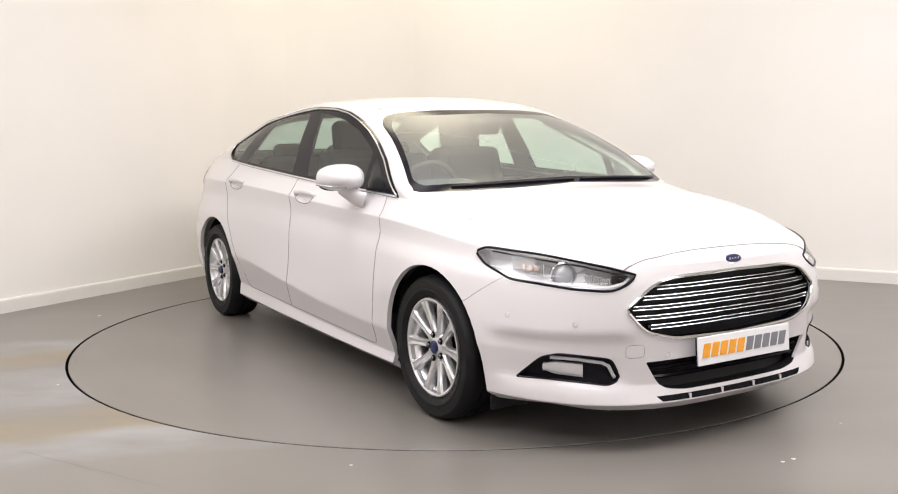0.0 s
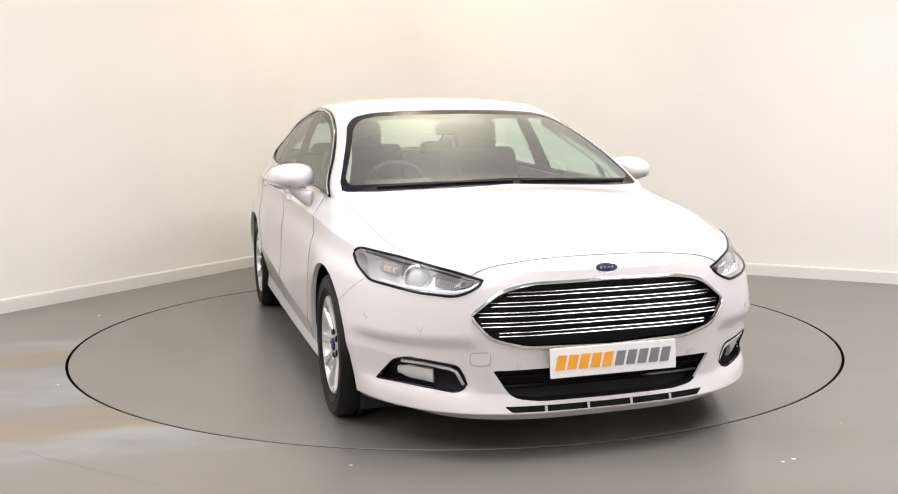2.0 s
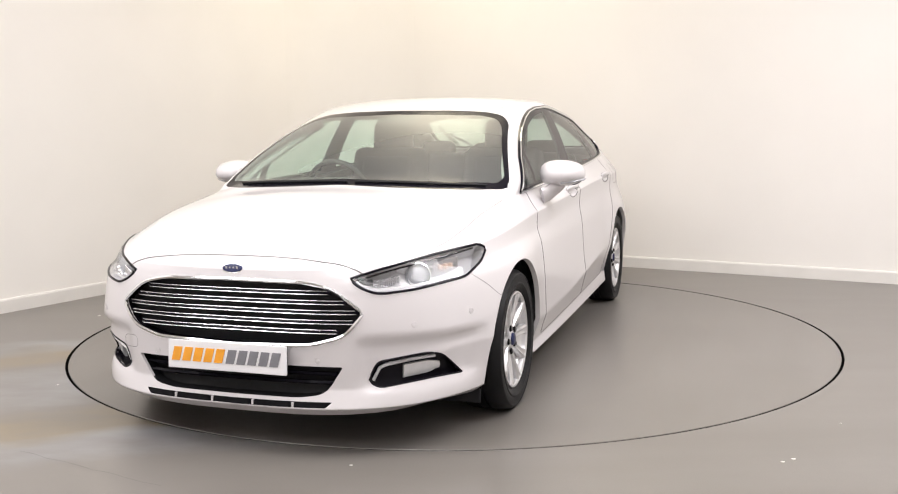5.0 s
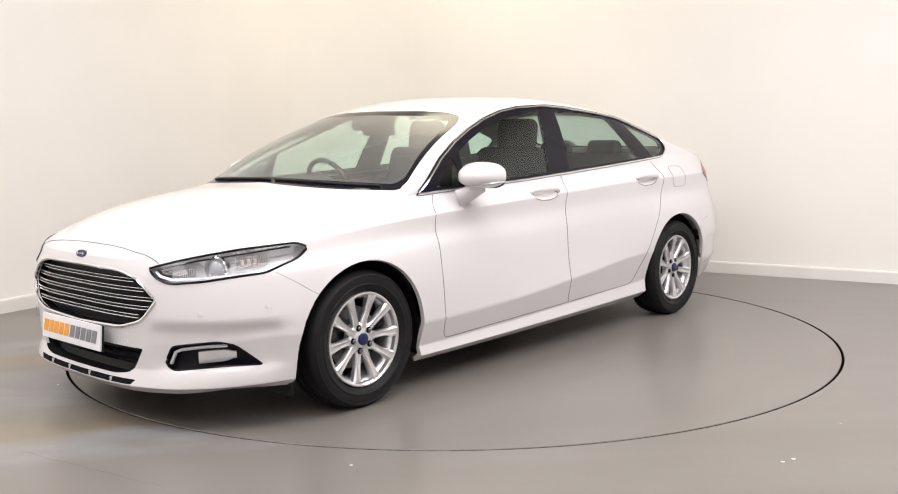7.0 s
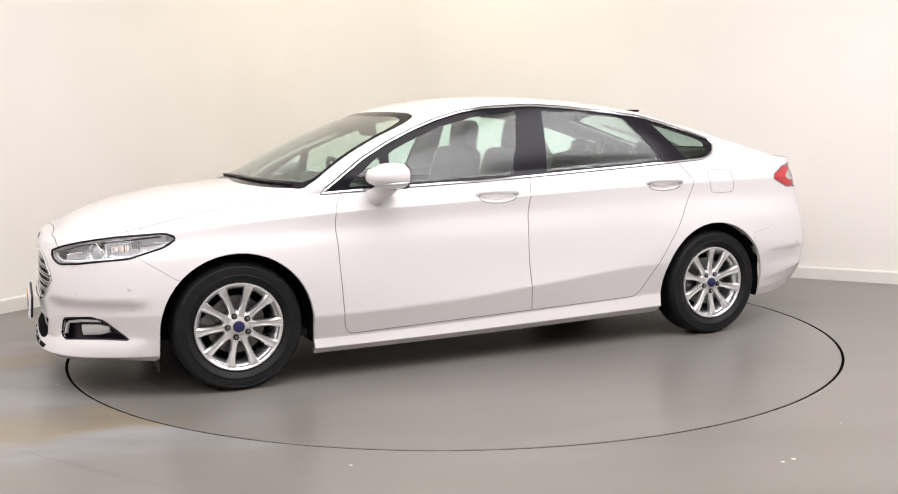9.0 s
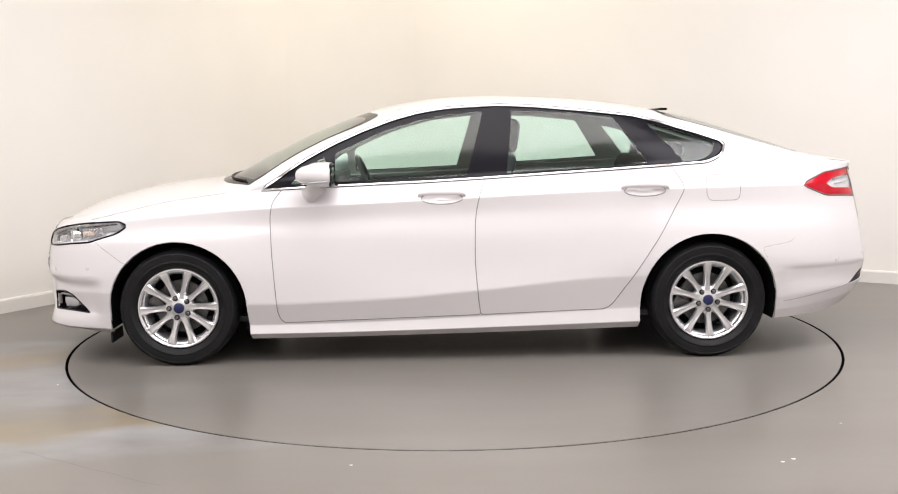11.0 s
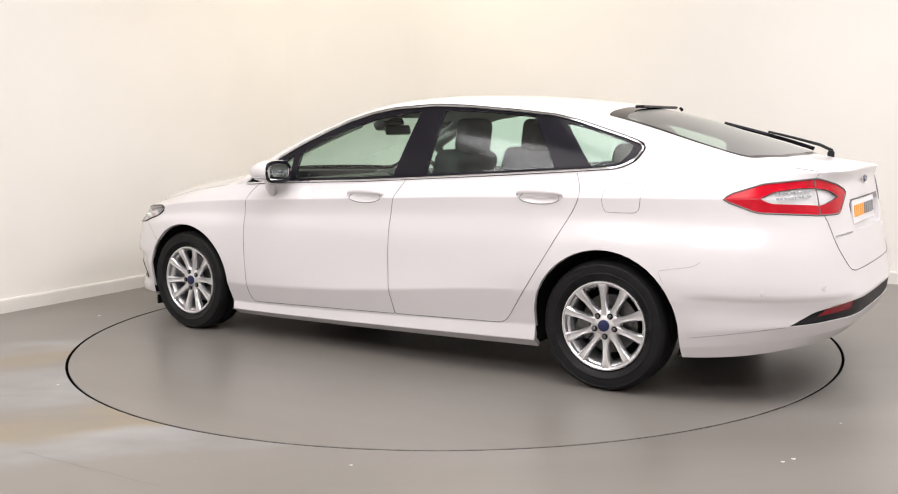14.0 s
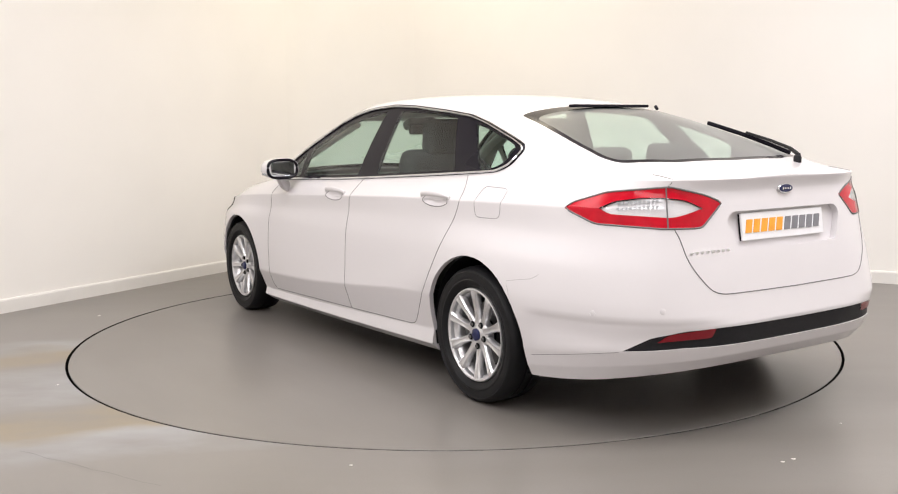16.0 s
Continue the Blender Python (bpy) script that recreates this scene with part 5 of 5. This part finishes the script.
part("wiper_pivot", bm, PLASTIC, arm)
bm = bmesh.new()
tube(bm, [(-2.045, -0.475, 1.118), (-1.92, -0.480, 1.158), (-1.75, -0.480, 1.208), (-1.55, -0.470, 1.262)], 0.0095, 6, False, 1.2)
part("wiper_blade", bm, BLACK, arm)
for y0, y1 in ((0.68, 0.06), (0.02, -0.62)):
    bm = bmesh.new()
    pts = []
    for k in range(13):
        y = y0 + (y1 - y0) * k / 12
        p, _ = on_skin(FRONT, abs(y), 0.994 - 0.026 * (abs(y) / 0.75) ** 2, -0.006)
        pts.append((p.x, y, p.z))
    tube(bm, pts, 0.006, 6)
    part("windscreen_wiper", bm, PLASTIC, car)
bm = bmesh.new()
box(bm, -1.325, 0, 1.352, 0.05, 0.50, 0.014, None, 0.004, 1)
part("high_brake_light", bm, BLACK, car)
bm = bmesh.new()
tube(bm, [(-1.36, -0.30, 1.335), (-1.345, -0.30, 1.352)], 0.008, 8)
part("washer_jet", bm, BLACK, car)


def sensor(c, nrm):
    bm = bmesh.new()
    q = Vector(nrm).to_track_quat("Y", "Z").to_matrix().to_4x4()
    g = lathe(bm, [(0.012, -0.01), (0.012, 0.0015), (0.0105, 0.002), (0.0105, 0.0), (0.008, 0.001)], 16, "y", Matrix.Translation(c) @ q)
    bm.faces.new(g[-1])
    return bm


for owner, c, nrm in ((bumper_front, (1.915, 0.858, 0.528), (0.5, 0.87, 0)), (bumper_front, (2.125, 0.690, 0.505), (0.8, 0.6, 0)), (bumper_front, (2.272, 0.355, 0.373), (1, 0.2, 0)),
                      (bumper_rear, (-2.149, 0.844, 0.516), (-0.35, 0.9, 0)), (bumper_rear, (-2.368, 0.678, 0.537), (-0.9, 0.4, 0))):
    spot = SKIN_TREE.find_nearest(Vector(c))[0]
    pair("parking_sensor", lambda: sensor(spot, NORMAL_AT(spot)), PAINT, owner)


def tow_cover():
    bm = bmesh.new()
    pts = [(nose_x(0.50 + 0.037 * math.copysign(abs(math.cos(a)) ** 0.5, math.cos(a)), 0.4) , 0.50 + 0.037 * math.copysign(abs(math.cos(a)) ** 0.5, math.cos(a)), 0.398 + 0.025 * math.copysign(abs(math.sin(a)) ** 0.5, math.sin(a))) for a in [2 * math.pi * k / 24 for k in range(24)]]
    tube(bm, pts, 0.0009, 4, True)
    return bm


part("tow_eye_seam", mirrored(tow_cover()), GAP, bumper_front)
bm = bmesh.new()
for k in range(8):
    spot = SKIN_TREE.find_nearest(Vector((-2.39, 0.545 - 0.025 * k, 0.753)))[0]
    box(bm, spot.x, spot.y, spot.z, 0.005, 0.017, 0.010)
part("model_script", bm, CHROME, car, "small illegible chrome lettering")


def mudflap():
    bm = bmesh.new()
    box(bm, 1.80, 0.77, 0.15, 0.012, 0.18, 0.06, Matrix.Identity(4), 0.003, 1)
    return bm


pair("front_air_flap", mudflap, PLASTIC)

bm = bmesh.new()
tube(bm, [(2.02, -0.42, 0.19), (2.02, -0.42, 0.15), (2.018, -0.425, 0.125), (2.02, -0.435, 0.10)], lambda t: 0.004 + 0.003 * t, 6, False, 0.5)
part("hanging_clip", bm, TRIM, bumper_front, "small pale clip hanging under the bumper")

# ---- cabin ----
def cushion(cx, cy, cz, sx, sy, sz, tilt=0.0, bev=0.05):
    bm = bmesh.new()
    box(bm, 0, 0, 0, sx, sy, sz, None, bev, 4)
    bmesh.ops.transform(bm, matrix=pose(cx, cy, cz, 0, tilt, 0), verts=bm.verts[:])
    return bm


for y in (0.38, -0.38):
    seat = part("front_seat", cushion(0.10, y, 0.47, 0.54, 0.52, 0.20, -6), SEAT, car, "charcoal cloth front seat")
    part("seat_back", cushion(-0.26, y, 0.80, 0.16, 0.50, 0.68, -16, 0.06), SEAT, seat)
    part("seat_bolster", cushion(-0.235, y, 0.86, 0.10, 0.36, 0.46, -16, 0.04), SEAT, seat)
    part("headrest", cushion(-0.385, y, 1.205, 0.11, 0.27, 0.20, -8, 0.045), SEAT, seat)
bench = part("rear_bench", cushion(-0.82, 0, 0.46, 0.56, 1.32, 0.18, -6), SEAT, car, "charcoal cloth rear bench seat")
part("bench_back", cushion(-1.19, 0, 0.78, 0.16, 1.30, 0.62, -24, 0.06), SEAT, bench)
for y in (0.40, 0, -0.40):
    part("rear_headrest", cushion(-1.335, y, 1.10, 0.10, 0.25, 0.12 if y else 0.09, -14, 0.04), SEAT, bench)
part("parcel_shelf", cushion(-1.68, 0, 0.985, 0.62, 1.26, 0.02, 0, 0.006), SEAT, car)
bm = cushion(0.86, 0, 0.86, 0.46, 1.46, 0.17, 6, 0.06)
dash = part("dashboard", bm, DASH, car, "dark grey dashboard")
part("instrument_hood", cushion(0.70, -0.38, 0.945, 0.20, 0.36, 0.07, 8, 0.03), DASH, dash)
part("scuttle_panel", cushion(1.10, 0, 0.90, 0.34, 1.36, 0.04, 8, 0.015), DASH, dash)
bm = bmesh.new()
M = Matrix.Translation((0.47, -0.38, 0.905)) @ Matrix.Rotation(radians(-66), 4, "Y")
tube(bm, [M @ Vector((0.182 * math.cos(a), 0.182 * math.sin(a), 0)) for a in [2 * math.pi * k / 32 for k in range(32)]], 0.015, 8, True)
wheel_s = part("steering_wheel", bm, DASH, car)
bm = bmesh.new()
box(bm, 0, 0, -0.02, 0.13, 0.15, 0.05, M, 0.02)
box(bm, 0, 0, -0.015, 0.05, 0.34, 0.02, M, 0.006)
part("steering_boss", bm, DASH, wheel_s)
bm = cushion(0.50, 0, 1.285, 0.10, 0.22, 0.06, 25, 0.02)
holder = part("sensor_housing", bm, DASH, car)
part("interior_mirror", cushion(0.43, 0, 1.245, 0.03, 0.25, 0.062, 10, 0.012), PLASTIC, holder)
for y in (0.36, -0.36):
    part("sun_visor", cushion(0.30, y, 1.335, 0.16, 0.34, 0.015, 20, 0.006), TRIM, car)


def door_card():
    bm = bmesh.new()
    box(bm, -0.12, 0.80, 0.70, 1.95, 0.05, 0.46, None, 0.02)
    return bm


pair("door_card", door_card, DASH)
bm = bmesh.new()
box(bm, 0, 0, 0.23, 2.7, 1.60, 0.03)
part("cabin_floor", bm, SEAT, car)
bm = bmesh.new()
box(bm, 1.12, 0, 0.6, 0.03, 1.5, 0.62)
part("bulkhead", bm, LINER, car)


def motions():
    rows_car, rows_disc = [], []
    for t, a in TURN:
        r = radians(a)
        x, y = CAR_X * math.cos(r) - CAR_Y * math.sin(r), CAR_X * math.sin(r) + CAR_Y * math.cos(r)
        rows_car.append((t, pose(x, y, 0, 0, 0, a)))
        rows_disc.append((t, pose(0, 0, 0, 0, 0, a)))
    walk(car, rows_car)
    walk(turntable, rows_disc)


motions()
